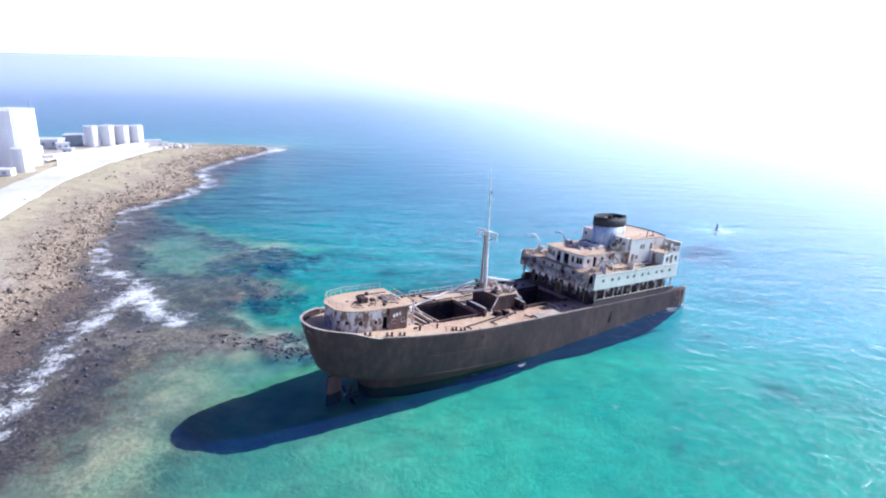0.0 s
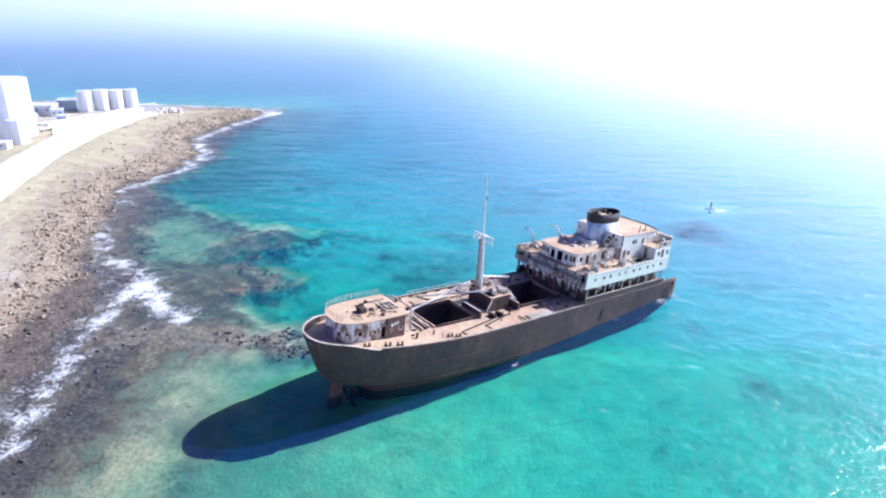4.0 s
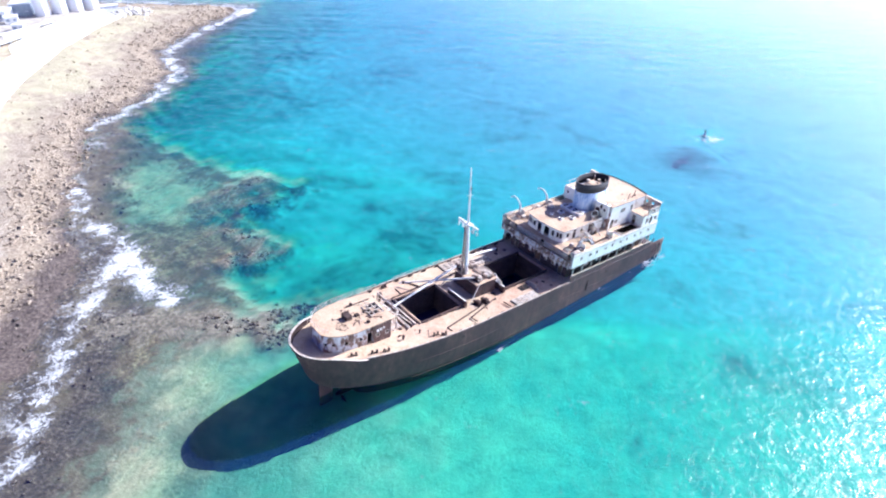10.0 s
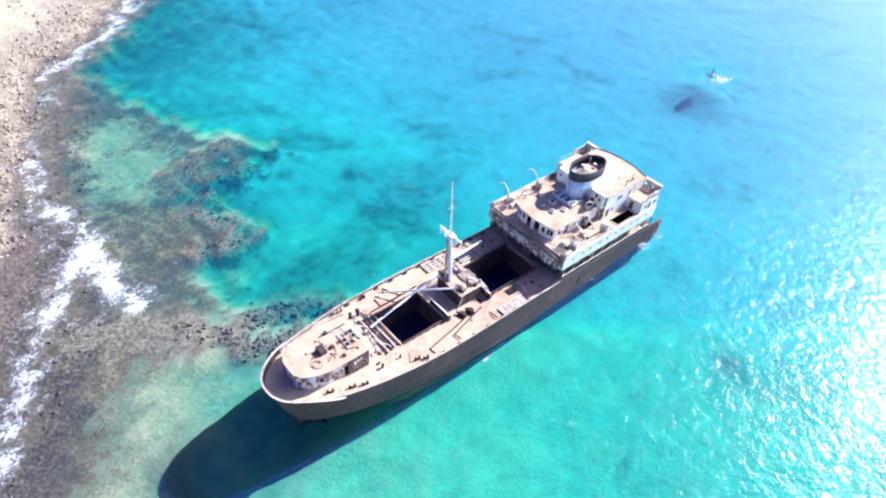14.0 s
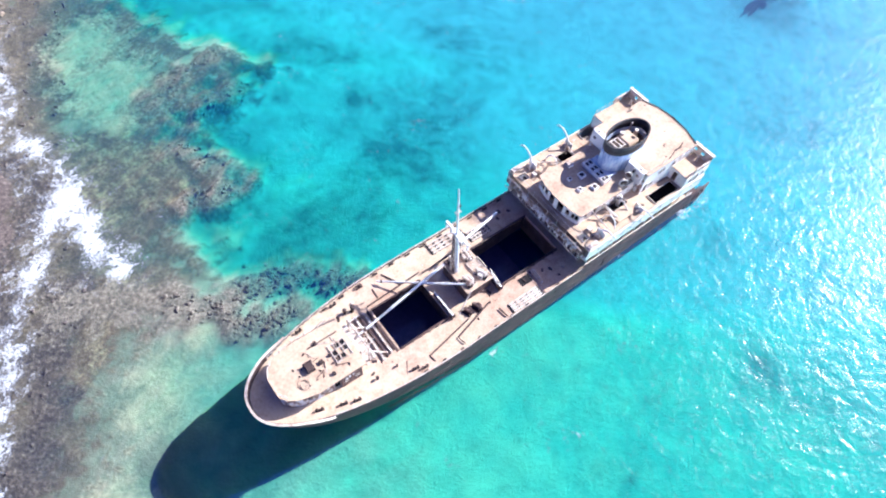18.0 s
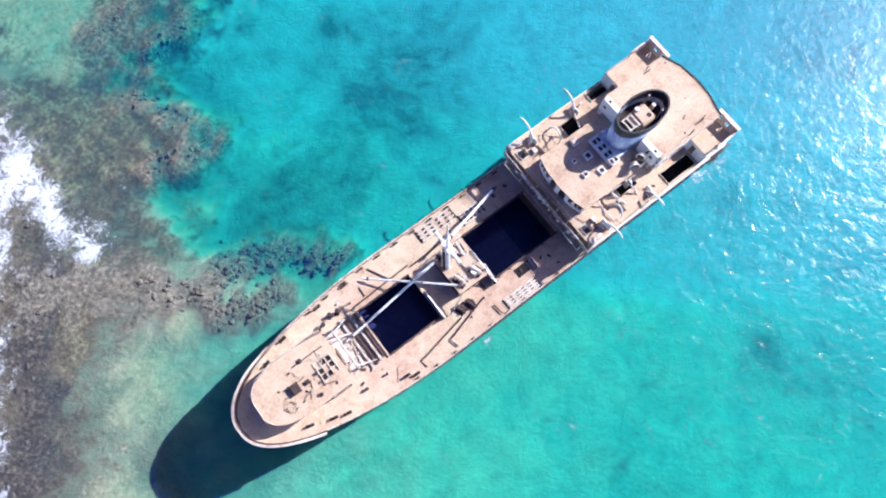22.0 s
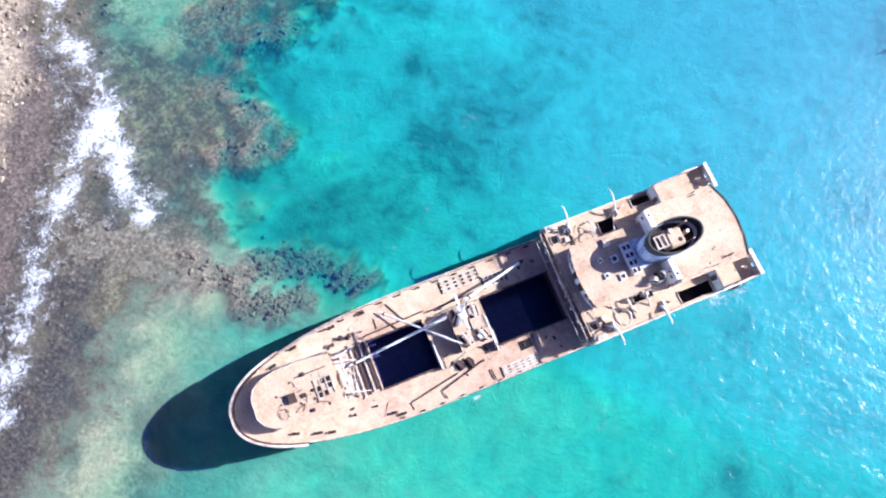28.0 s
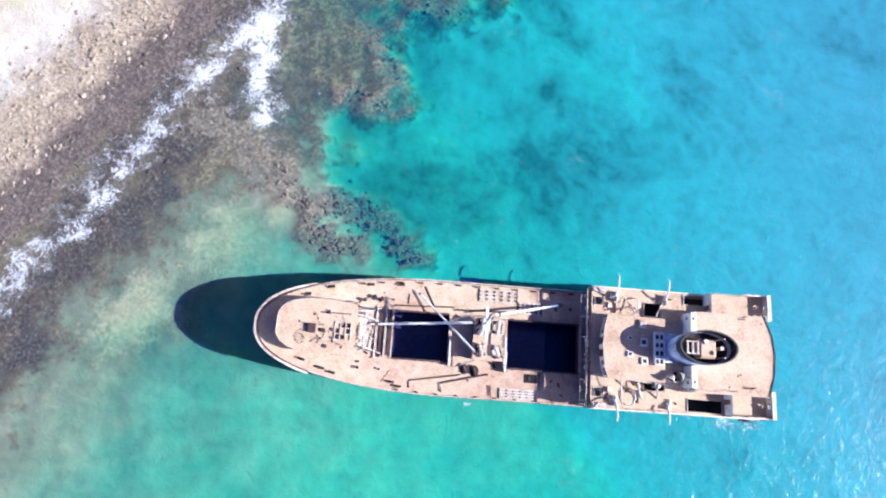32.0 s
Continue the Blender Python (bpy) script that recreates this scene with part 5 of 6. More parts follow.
for k in range(30):
    sg = rng.choice((-1, 1))
    x, y, r = rng.uniform(53, 65), sg * rng.uniform(5.0, 8.8), rng.uniform(0.08, 0.28)
    if not any(a - 0.3 < x < b + 0.3 and c - 0.3 < y < d + 0.3 for a, b, c, d in WELLS):
        part("scrap", box(-r, r, -r * 0.5, r * 0.5, 0, r * 0.8, 0.0, Matrix.Translation((x, y, Z3)) @ Matrix.Rotation(rng.uniform(0, 3.1), 4, "Z")), (M_DARK, M_HULL, M_STEEL)[k % 3], ship)


for k in range(17):
    y, w, h = -8.4 + 1.04 * k + rng.uniform(-0.3, 0.3), rng.uniform(0.2, 0.55), rng.uniform(0.5, 1.5)
    m = Matrix.Translation((51.1 + rng.uniform(0, 0.5), y, Z2 - 0.15)) @ Matrix.Rotation(rng.uniform(-0.35, 0.35), 4, "X") @ Matrix.Rotation(rng.uniform(-0.25, 0.1), 4, "Y")
    bm = bmesh.new()
    outline = [(-w, 0), (w, 0), (w * rng.uniform(0.3, 1.1), -h * 0.6), (w * rng.uniform(-0.4, 0.5), -h), (-w * rng.uniform(0.4, 1.1), -h * 0.5)]
    a, b = ([bm.verts.new((x, u, v)) for u, v in outline] for x in (0.0, 0.03))
    bm.faces.new(a)
    bm.faces.new(b[::-1])
    for i in range(5):
        bm.faces.new((a[i], a[(i + 1) % 5], b[(i + 1) % 5], b[i]))
    bmesh.ops.transform(bm, matrix=m, verts=bm.verts)
    part("torn_sheet", bm, M_WHITE if k % 4 else M_PEEL, ship, "torn white sheet hanging from the gallery")
for s, y, r, lean in ((57.0, -7.3, 1.25, 0.5), (58.6, -5.6, 1.0, -0.4), (57.8, 6.6, 1.2, 0.3)):
    pts = [(s + lean * math.sin(u), y + r * math.cos(u), Z3 + 0.1 + r * 1.25 * math.sin(u)) for u in np.linspace(0, math.pi * 0.95, 9)]
    part("bent_arm", tube(pts, 0.15, 8, 0.1), M_SPAR, ship, "bent white davit arm", True)

# -- davits --
def davit(s, sg, tall=1.0):
    base = part("davit_foot", box(s - 0.3, s + 0.3, sg * 7.9 - 0.5, sg * 7.9 + 0.5, Z3, Z3 + 0.5, 0.06), M_STEEL, ship, "white lifeboat davit foot")
    pts = [(s, sg * 7.7, Z3 + 0.3), (s, sg * 7.9, Z3 + 1.7 * tall), (s, sg * 8.4, Z3 + 2.6 * tall), (s, sg * 9.3, Z3 + 3.2 * tall), (s + 0.1, sg * 10.3, Z3 + 3.1 * tall), (s + 0.15, sg * 10.9, Z3 + 2.6 * tall)]
    part("davit_arm", tube(pts, 0.19, 8, 0.11), M_SPAR, base, "white curved davit arm", True)
    part("davit_stay", tube([(s - 0.8, sg * 7.3, Z3 + 0.1), (s, sg * 7.95, Z3 + 1.7 * tall)], 0.08, 6), M_STEEL, base)
    part("davit_guide", box(s + 0.35, s + 0.5, sg * 7.9 - 0.9, sg * 7.9 + 0.7, Z3, Z3 + 1.2, 0.02), M_WHITE, base)


for s, sg, k in ((54.4, 1, 1.0), (62.3, 1, 0.95), (54.3, -1, 0.9), (62.6, -1, 0.55)):
    davit(s, sg, k)

# -- awning rails hanging over the after edge --
for z, x in ((Z3 - 0.3, 50.6), (Z2 + 0.4, 50.2)):
    part("awning_rail", tube([(x, -8.6, z), (x, 8.6, z + 0.1)], 0.07, 6), M_STEEL, ship, "long bent rail across the after edge")
for y in (-8.2, -5.2, -2.2, 1.4, 4.6, 7.9):
    part("awning_post", tube([(50.6, y, Z3 - 0.3), (50.2, y, Z2 + 0.4), (51.3, y, Z2 + 0.1)], 0.05, 5), M_STEEL, ship)
rail(ship, [(51.4, -8.6, Z3), (51.4, 8.6, Z3)], 0.9, 11, "broken pipe railing at the after edge", (1.0,), skip=(2, 5, 6, 9))
rail(ship, [(56.5, -9.1, Z3 + 0.2), (66.0, -9.1, Z3 + 0.2)], 0.5, 9, "low broken side railing", (1.0,), skip=(3, 4))

# -- forward block: chart house and wheelhouse --
for y, hh in ((-5.9, [(0.6, 1.3, 0.2, 2.05), (3.2, 3.7, 3.0, 3.8), (4.0, 4.5, 3.0, 3.8), (2.0, 2.6, 1.0, 1.7), (6.4, 7.0, 2.75, 3.9), (8.6, 9.3, 0.2, 2.05)]), (5.5, [(0.8, 1.5, 0.2, 2.05), (3.4, 4.0, 1.0, 1.7), (6.0, 6.7, 2.9, 3.8), (8.4, 9.1, 0.2, 2.05)])):
    wall((65.2, y), (76.0, y), Z3, Z5, hh, 0.12, "wheelhouse_side", M_WHITE, ship, "white wheelhouse side with window openings")
wall((65.2, -5.9), (65.2, 5.5), Z3, Z5, [(1.4, 2.0, 3.1, 3.9), (3.0, 3.7, 0.2, 2.0), (8.4, 9.1, 0.2, 2.0), (9.6, 10.2, 3.1, 3.9)], 0.12, "wheelhouse_back", M_PEEL, ship, "white after wall behind the funnel")
FR = [(76.1, -5.9), (76.9, -3.0), (77.15, 0.0), (76.9, 2.7), (75.9, 5.5)]
for p, q in zip(FR, FR[1:]):
    wall(p, q, Z3, Z5, [(0.4 + 0.9 * k, 1.0 + 0.9 * k, 3.2, 4.1) for k in range(2)], 0.12, "wheelhouse_front", M_WHITE, ship, "white wheelhouse front with windows")
TOP = [(65.0, -6.1), (65.0, 5.7), (76.0, 5.7), (77.0, 3.0), (77.35, 0.0), (77.1, -3.0), (76.2, -6.1)]
part("wheelhouse_roof", prism(TOP, Z5, Z5 + 0.14), M_ROOF, ship, "pinkish beige rusted wheelhouse roof with a curved front edge")
EDGE = [(75.9, 5.7, Z5 + 0.14), (77.0, 3.0, Z5 + 0.14), (77.35, 0.0, Z5 + 0.14), (77.1, -3.0, Z5 + 0.14), (76.2, -6.0, Z5 + 0.14)]
part("roof_lip", tube([(x, y, z + 0.12) for x, y, z in EDGE], 0.08, 6), M_DARK, ship)
for sg, a, b in ((1, 69.2, 77.2), (-1, 72.0, 77.2)):
    lo, hi = sorted((sg * 5.9, sg * 9.1))
    wing = part("bridge_wing", box(a, b, lo, hi, Z4 - 0.12, Z4, 0.02), M_ROOF, ship, "open bridge wing deck")
    wall((b, sg * 5.2), (b, sg * 9.1), Z3, Z4 + 1.75, [(0.5, 1.0, 3.1, 3.7), (1.9, 2.5, 3.1, 3.7)], 0.1, "wing_front", M_STEEL, ship, "tall rusty white front screen of the wing")
    part("wing_capping", box(b - 0.12, b + 0.45, min(sg * 5.2, sg * 9.2), max(sg * 5.2, sg * 9.2), Z4 + 1.75, Z4 + 1.83), M_STEEL, ship)
    wall((b - 3.6, sg * 9.1), (b - 0.06, sg * 9.1), Z4, Z4 + 1.15, [(1.2, 1.9, 0.3, 0.8)], 0.08, "wing_bulwark", M_STEEL, ship, "rusty white wing bulwark")
    part("wing_capping", box(b - 3.6, b - 0.12, sg * 9.1 - 0.12, sg * 9.1 + 0.12, Z4 + 1.15, Z4 + 1.23), M_STEEL, ship)
    rail(ship, [(a + 0.1, sg * 9.0, Z4), (b - 3.7, sg * 9.0, Z4)], 0.95, 5, "broken wing railing", (1.0,), skip=(2,))
    wall((a, sg * 5.9), (a, sg * 9.05), Z3, Z4 - 0.12, [(0.8, 1.5, 0.2, 2.0)], 0.08, "wing_screen", M_WHITE, ship)
    wall((a, sg * 9.15), (b, sg * 9.15), Z3, Z4 - 0.12, [(1.0, 1.5, 0.9, 1.7), (2.4, 3.0, 0.3, 2.0), (4.0, 4.5, 0.9, 1.7)], 0.08, "wing_support", M_WHITE, ship, "white plating under the wing with openings")
    part("wing_binnacle", tube([(b - 1.2, sg * 7.4, Z4), (b - 1.2, sg * 7.4, Z4 + 1.1)], 0.16, 10, 0.1), M_STEEL, ship)
part("block_floor", box(65.4, 76.8, -5.8, 5.4, Z4 - 0.05, Z4), M_DARK, ship)
for x, y, r in ((71.6, -3.3, 0.16), (72.0, -3.1, 0.14), (75.5, 4.6, 0.12), (74.0, -1.2, 0.1), (70.2, -5.0, 0.15)):
    part("roof_hole", tube([(x, y, Z5 + 0.14), (x, y, Z5 + 0.155)], r, 10), M_DARK, ship)
for x, y, h in ((73.4, -4.9, 1.3), (70.4, -5.6, 1.6), (72.6, 5.4, 0.9)):
    part("broken_post", tube([(x, y, Z5), (x + 0.2, y, Z5 + h)], 0.07, 6), M_HULL, ship)
part("roof_bar", box(72.3, 73.8, -5.1, -4.95, Z5 + 0.14, Z5 + 0.3), M_HULL, ship)
part("roof_bar", box(71.9, 73.0, 5.0, 5.15, Z5 + 0.14, Z5 + 0.34), M_HULL, ship)
rail(ship, [(65.2, -5.8, Z5 + 0.1), (69.5, -5.8, Z5 + 0.1)], 0.6, 5, "low bent roof rail", (1.0,), skip=(2,))
# side vents beside the funnel
for sg in (-1, 1):
    v = part("vent_trunk", box(64.5, 65.4, sg * 3.9 - 1.6, sg * 3.9 + 1.6, Z4 - 0.1, Z5 + 0.25, 0.08), M_WHITE, ship, "white vent trunk beside the funnel")
    part("vent_opening", box(64.8, 65.15, sg * 4.6 - 0.22, sg * 4.6 + 0.22, Z5 + 0.25, Z5 + 0.265), M_DARK, v)
    part("vent_port", tube([(64.51, sg * 4.7, Z4 + 1.5), (64.47, sg * 4.7, Z4 + 1.5)], 0.28, 12), M_DARK, v)

# -- funnel --
FC, FA, FB = 66.0, 4.2, 2.4


def oval(z, k=1.0, n=40):
    return [(FC - 0.06 * (z - Z4) + FA * k * math.cos(2 * math.pi * i / n), 0.2 + FB * k * math.sin(2 * math.pi * i / n), z) for i in range(n)]


def ring_wall(levels, k0=1.0, k1=0.955):
    bm = bmesh.new()
    rows = [[bm.verts.new(c) for c in oval(z, k0)] for z in levels] + [[bm.verts.new(c) for c in oval(z, k1)] for z in reversed(levels)]
    rows.append(rows[0])
    for a, b in zip(rows, rows[1:]):
        for i in range(len(a)):
            bm.faces.new((a[i], a[(i + 1) % len(a)], b[(i + 1) % len(a)], b[i]))
    return bm


ZF = 14.4
fn = part("funnel", ring_wall([Z4 - 0.2, 9.8, 11.2, 12.7]), M_FUNNEL, ship, "oval funnel, peeling blue and white paint, black top band", True)
part("funnel_band", ring_wall([12.7, ZF], 1.012, 0.965), M_BLACK, fn, "black top band", True)
part("funnel_lip", ring_wall([ZF, ZF + 0.1], 1.018, 0.96), M_BLACK, fn)
part("funnel_floor", prism([(x, y) for x, y, z in oval(11.6, 0.955)], 11.4, 11.6), M_DARK, fn, "dark rusted platform inside the funnel")
part("uptake", box(FC - 1.5, FC + 1.1, -1.3, 1.3, 11.6, 13.75, 0.3), M_ROOF, fn, "pale rusted uptake casing")
part("uptake_pipe", tube([(FC - 0.6, 1.0, 13.7), (FC - 0.6, 1.0, 14.1)], 0.35, 12), M_STEEL, fn)
part("uptake_pipe", tube([(FC + 1.8, 0.2, 11.6), (FC + 1.8, 0.2, 13.9)], 0.28, 12), M_STEEL, fn)
part("uptake_hole", tube([(FC + 0.3, -0.5, 13.75), (FC + 0.3, -0.5, 13.77)], 0.35, 12), M_DARK, fn)
for k in range(3):
    part("funnel_beam", box(FC - 3.2 + 0.75 * k, FC - 3.0 + 0.75 * k, -0.8, 1.0, 13.4, 13.6), M_STEEL, fn)
for y in (-0.8, 0.9):
    part("funnel_beam", box(FC - 3.3, FC - 0.6, y, y + 0.14, 13.42, 13.62), M_STEEL, fn)
for y in (-1.4, 1.9):
    part("steam_pipe", tube([(FC + 2.0, y * 0.8, 11.6), (FC + 2.0, y * 0.8, 14.3)], 0.12, 8), M_STEEL, fn)
part("funnel_ladder", box(FC - 4.15, FC - 4.0, -0.05, 0.4, Z4 + 0.1, 13.1), M_HULL, fn)
part("funnel_base", box(FC - 4.6, FC - 2.6, -2.0, 2.4, Z4 + 0.1, Z4 + 0.4, 0.1), M_FUNNEL, fn)

# -- the broken forward end --
end = bmesh.new()
add_box(end, 78.6, 78.7, -9.2, 9.2, -3.6, -0.8)
part("end_bulkhead", end, M_DARK, ship, "dark torn bulkhead at the broken end")
part("torn_deck", plate_with_holes(77.4, 79.6, -9.1, 9.1, -0.06, 0.02, [(78.4, 79.6, -6, -2), (78.0, 79.6, 1, 4.5), (79.0, 79.6, 6, 8)]), M_HULL, ship)
for k in range(16):
    sg = -1 if k % 2 else 1
    x0 = 78.6 + rng.uniform(0, 1.6)
    p = box(0, rng.uniform(0.8, 2.0), -0.05, 0.05, -rng.uniform(0.6, 1.8), rng.uniform(0.1, 1.1), 0.0, Matrix.Translation((x0, sg * rng.uniform(8.9, 9.5), -0.4 * (k // 4))) @ Matrix.Rotation(rng.uniform(-0.5, 0.5), 4, "Z") @ Matrix.Rotation(rng.uniform(-0.5, 0.5), 4, "X"))
    part("torn_plate", p, M_HULL, ship)
for k in range(8):
    y = -8.2 + 2.3 * k
    part("bent_frame", tube([(78.6, y, -3), (80.2 + rng.uniform(-0.4, 0.5), y + rng.uniform(-0.6, 0.6), -1.0), (80.4 + rng.uniform(-0.6, 0.6), y + rng.uniform(-0.8, 0.8), 0.5)], 0.1, 6), M_HULL, ship)
part("hanging_cable", tube([(80.6, -9.6, 0.4), (81.2, -9.9, -1.5), (81.0, -9.9, -4.8)], 0.05, 5), M_STEEL, ship)
part("hanging_cable", tube([(79.6, -9.6, 0.3), (79.9, -9.8, -1.8), (79.5, -9.7, -4.2)], 0.05, 5), M_STEEL, ship)

# ---- the shore ----
M_ROAD = worn("pale_concrete", [(0.35, (0.62, 0.59, 0.53)), (0.5, (0.74, 0.72, 0.66)), (0.66, (0.80, 0.78, 0.73))], 0.08, 0.9, 0.9, 0.0, 0.1)
M_YARD = worn("dusty_yard", [(0.35, (0.30, 0.25, 0.20)), (0.5, (0.50, 0.45, 0.38)), (0.62, (0.68, 0.64, 0.57))], 0.06, 0.5, 0.95, 0.0, 0.1)
M_TANK = worn("tank_paint", [(0.33, (0.66, 0.66, 0.66)), (0.5, (0.78, 0.78, 0.78)), (0.66, (0.82, 0.82, 0.82))], 0.1, 0.8, 0.5, 0.0, 0.03, (1, 1, 0.3))
M_GREY = worn("grey_sheeting", [(0.35, (0.26, 0.31, 0.37)), (0.62, (0.36, 0.41, 0.46))], 0.1, 0.8, 0.6, 0.0, 0.1)
M_STONE = worn("shore_stone", [(0.33, (0.11, 0.082, 0.06)), (0.46, (0.27, 0.21, 0.15)), (0.64, (0.47, 0.39, 0.29))], 0.12, 1.6, 0.95, 0.0, 0.5)
M_PALE = worn("pale_stone", [(0.35, (0.50, 0.46, 0.40)), (0.62, (0.74, 0.70, 0.63))], 0.15, 1.6, 0.95, 0.0, 0.4)


def gz(x, y):
    z, *_ = ground_height(np.array([float(x)]), np.array([float(y)]))
    return float(z[0])


def strip(name, line, width, lift, material):
    """A band of paving laid on the ground."""
    bm = bmesh.new()
    pts = []
    for a, b in zip(line, line[1:]):
        n = max(2, int(math.dist(a, b) / 5))
        pts += [(a[0] + (b[0] - a[0]) * k / n, a[1] + (b[1] - a[1]) * k / n) for k in range(n)]
    pts.append(line[-1])
    rows = []
    for i, p in enumerate(pts):
        a, b = Vector(pts[max(i - 1, 0)]), Vector(pts[min(i + 1, len(pts) - 1)])
        t = (b - a).normalized()
        nn = Vector((-t.y, t.x))
        rows.append([bm.verts.new((p[0] + nn.x * o, p[1] + nn.y * o, gz(p[0] + nn.x * o, p[1] + nn.y * o) + lift - (0.6 if abs(o) > width / 2 - 0.1 else 0))) for o in (-width / 2, -width / 2 + 0.2, -width / 4, 0, width / 4, width / 2 - 0.2, width / 2)])
    for a, b in zip(rows, rows[1:]):
        for k in range(6):
            bm.faces.new((a[k], a[k + 1], b[k + 1], b[k]))
    return part(name, bm, material)


road = strip("road", [(-112, 90), (-124, 135), (-138, 182), (-146, 216), (-151, 252), (-151, 280), (-148, 302)], 15, 0.3, M_ROAD)
tagged(road, "pale dusty concrete road along the shore", "road", kind="structure")
yard = strip("yard", [(-186, 180), (-190, 235), (-186, 280), (-178, 312)], 40, 0.22, M_YARD)
tagged(yard, "dusty grey-brown yard of the tank depot", "pavement", kind="structure")


def tank(x, y, r, h, label, rings=3):
    z = gz(x, y)
    t = empty("storage_tank", Matrix.Translation((x, y, z)))
    tagged(t, label, "tank", "tanks of the shore depot")
    n = 40
    circ = [(r * math.cos(2 * math.pi * i / n), r * math.sin(2 * math.pi * i / n)) for i in range(n)]
    part("tank_shell", prism(circ, -0.5, h, True), M_TANK, t)
    for k in range(1, rings + 1):
        part("shell_ring", prism([(a * 1.012, b * 1.012) for a, b in circ], h * k / rings - 0.15, h * k / rings), M_TANK, t)
    bm = bmesh.new()
    top = [bm.verts.new((a * 0.995, b * 0.995, h)) for a, b in circ]
    apex = bm.verts.new((0, 0, h + r * 0.09))
    for i in range(n):
        bm.faces.new((top[i], top[(i + 1) % n], apex))
    part("tank_roof", bm, M_TANK, t)
    a = 5.4
    part("tank_ladder", box(r * math.cos(a) - 0.2, r * math.cos(a) + 0.2, r * math.sin(a) - 0.12, r * math.sin(a) + 0.12, 0, h + 0.8), M_TANK, t)
    return t


for x, y in ((-175.4, 298.0), (-170.2, 302.6), (-165.6, 307.4), (-161.2, 312.4)):
    tank(x, y, 3.2, 9.6, "white cylindrical silo in a row of four")
big = tank(-175, 243.5, 9.0, 21.6, "very large white storage tank", 6)
part("tank_mast", tube([(8.4, 1.0, 21.4), (8.4, 1.0, 26)], 0.12, 6), M_GREY, big)
tank(-163.6, 231.5, 3.3, 8.8, "small white tank beside the large one", 2)


def shed(x, y, turn, lx, ly, h, material, label):
    z = gz(x, y)
    b = empty("depot_building", Matrix.Translation((x, y, z)) @ Matrix.Rotation(radians(turn), 4, "Z"))
    tagged(b, label, "building")
    part("wall", box(-lx / 2, lx / 2, -ly / 2, ly / 2, -0.5, h), material, b)
    part("roof", prism([(-lx / 2 - 0.3, -ly / 2 - 0.3), (lx / 2 + 0.3, -ly / 2 - 0.3), (lx / 2 + 0.3, ly / 2 + 0.3), (-lx / 2 - 0.3, ly / 2 + 0.3)], h, h + 0.3), M_TANK if material is M_GREY else material, b)
    for k in range(max(2, int(lx / 4))):
        u = -lx / 2 + (k + 0.5) * lx / max(2, int(lx / 4))
        w = part("window", box(u - 0.6, u + 0.6, -ly / 2 - 0.04, -ly / 2 + 0.02, h * 0.4, h * 0.75), M_GREY, b)
        part("sill", box(u - 0.75, u + 0.75, -ly / 2 - 0.12, -ly / 2, h * 0.4 - 0.15, h * 0.4), M_TANK, w)


shed(-184.5, 299, 20, 8, 7, 5.2, M_GREY, "grey sheet-metal shed beside the silos")
shed(-196, 288, 12, 22, 8, 4.2, M_TANK, "long low white depot building")
shed(-192, 268, 25, 12, 8, 3.5, M_TANK, "low white depot office")
shed(-186, 222, 15, 14, 9, 3.2, M_TANK, "low white pump house")
shed(-176, 205, 15, 9, 6, 2.8, M_TANK, "small white hut by the road")


def boundary_wall(line, h, label):
    ww = empty("boundary_wall", Matrix.Translation((line[0][0], line[0][1], gz(*line[0]))))
    tagged(ww, label, "wall")
    o = Vector((line[0][0], line[0][1], gz(*line[0])))
    for a, b in zip(line, line[1:]):
        n = max(1, int(math.dist(a, b) / 8))
        for k in range(n):
            p = Vector((a[0] + (b[0] - a[0]) * k / n, a[1] + (b[1] - a[1]) * k / n))
            q = Vector((a[0] + (b[0] - a[0]) * (k + 1) / n, a[1] + (b[1] - a[1]) * (k + 1) / n))
            L = (q - p).length
            z = min(gz(*p), gz(*q))
            m = Matrix.Translation((p.x - o.x, p.y - o.y, z - o.z)) @ Matrix.Rotation(math.atan2(q.y - p.y, q.x - p.x), 4, "Z")
            part("wall_panel", box(0, L - 0.05, -0.15, 0.15, -0.3, h, 0.0, m), M_ROAD, ww)




def pipe_rack(x, y, turn, length, label):
    """Low pipes on saddles."""
    r = empty("pipe_rack", Matrix.Translation((x, y, gz(x, y))) @ Matrix.Rotation(radians(turn), 4, "Z"))
    tagged(r, label, "pipes", "pipes of the shore depot")
    for k in range(3):
        part("pipe", tube([(0, 0.6 * k, 0.9), (length, 0.6 * k, 0.9)], 0.22, 8), M_TANK, r)
    for k in range(int(length / 5) + 1):
        part("saddle", box(5 * k, 5 * k + 0.4, -0.4, 1.6, -0.4, 0.7), M_GREY, r)


pipe_rack(-176, 262, 62, 26, "white pipes running low over the depot yard")
pipe_rack(-168, 252, 75, 20, "white pipes beside the large storage tank")
for x, y, turn, lx, ly, h, label in ((-181, 284, 30, 5, 4, 3.0, "small white pump hut in the yard"), (-173, 275, 15, 4, 3, 2.4, "small white valve hut in the yard"), (-186, 271, 10, 6, 4, 3.2, "white switch house in the yard"), (-151, 308, 35, 7, 4, 2.6, "white hut at the end of the road"), (-166, 222, 12, 9, 4, 2.4, "low white store beside the road")):
    shed(x, y, turn, lx, ly, h, M_TANK, label)
boundary_wall([(-143, 307), (-150, 302), (-157, 293), (-160, 272), (-160, 246)], 2.4, "long white boundary wall along the road")
boundary_wall([(-166, 284), (-172, 262)], 1.8, "white yard wall beside the road")

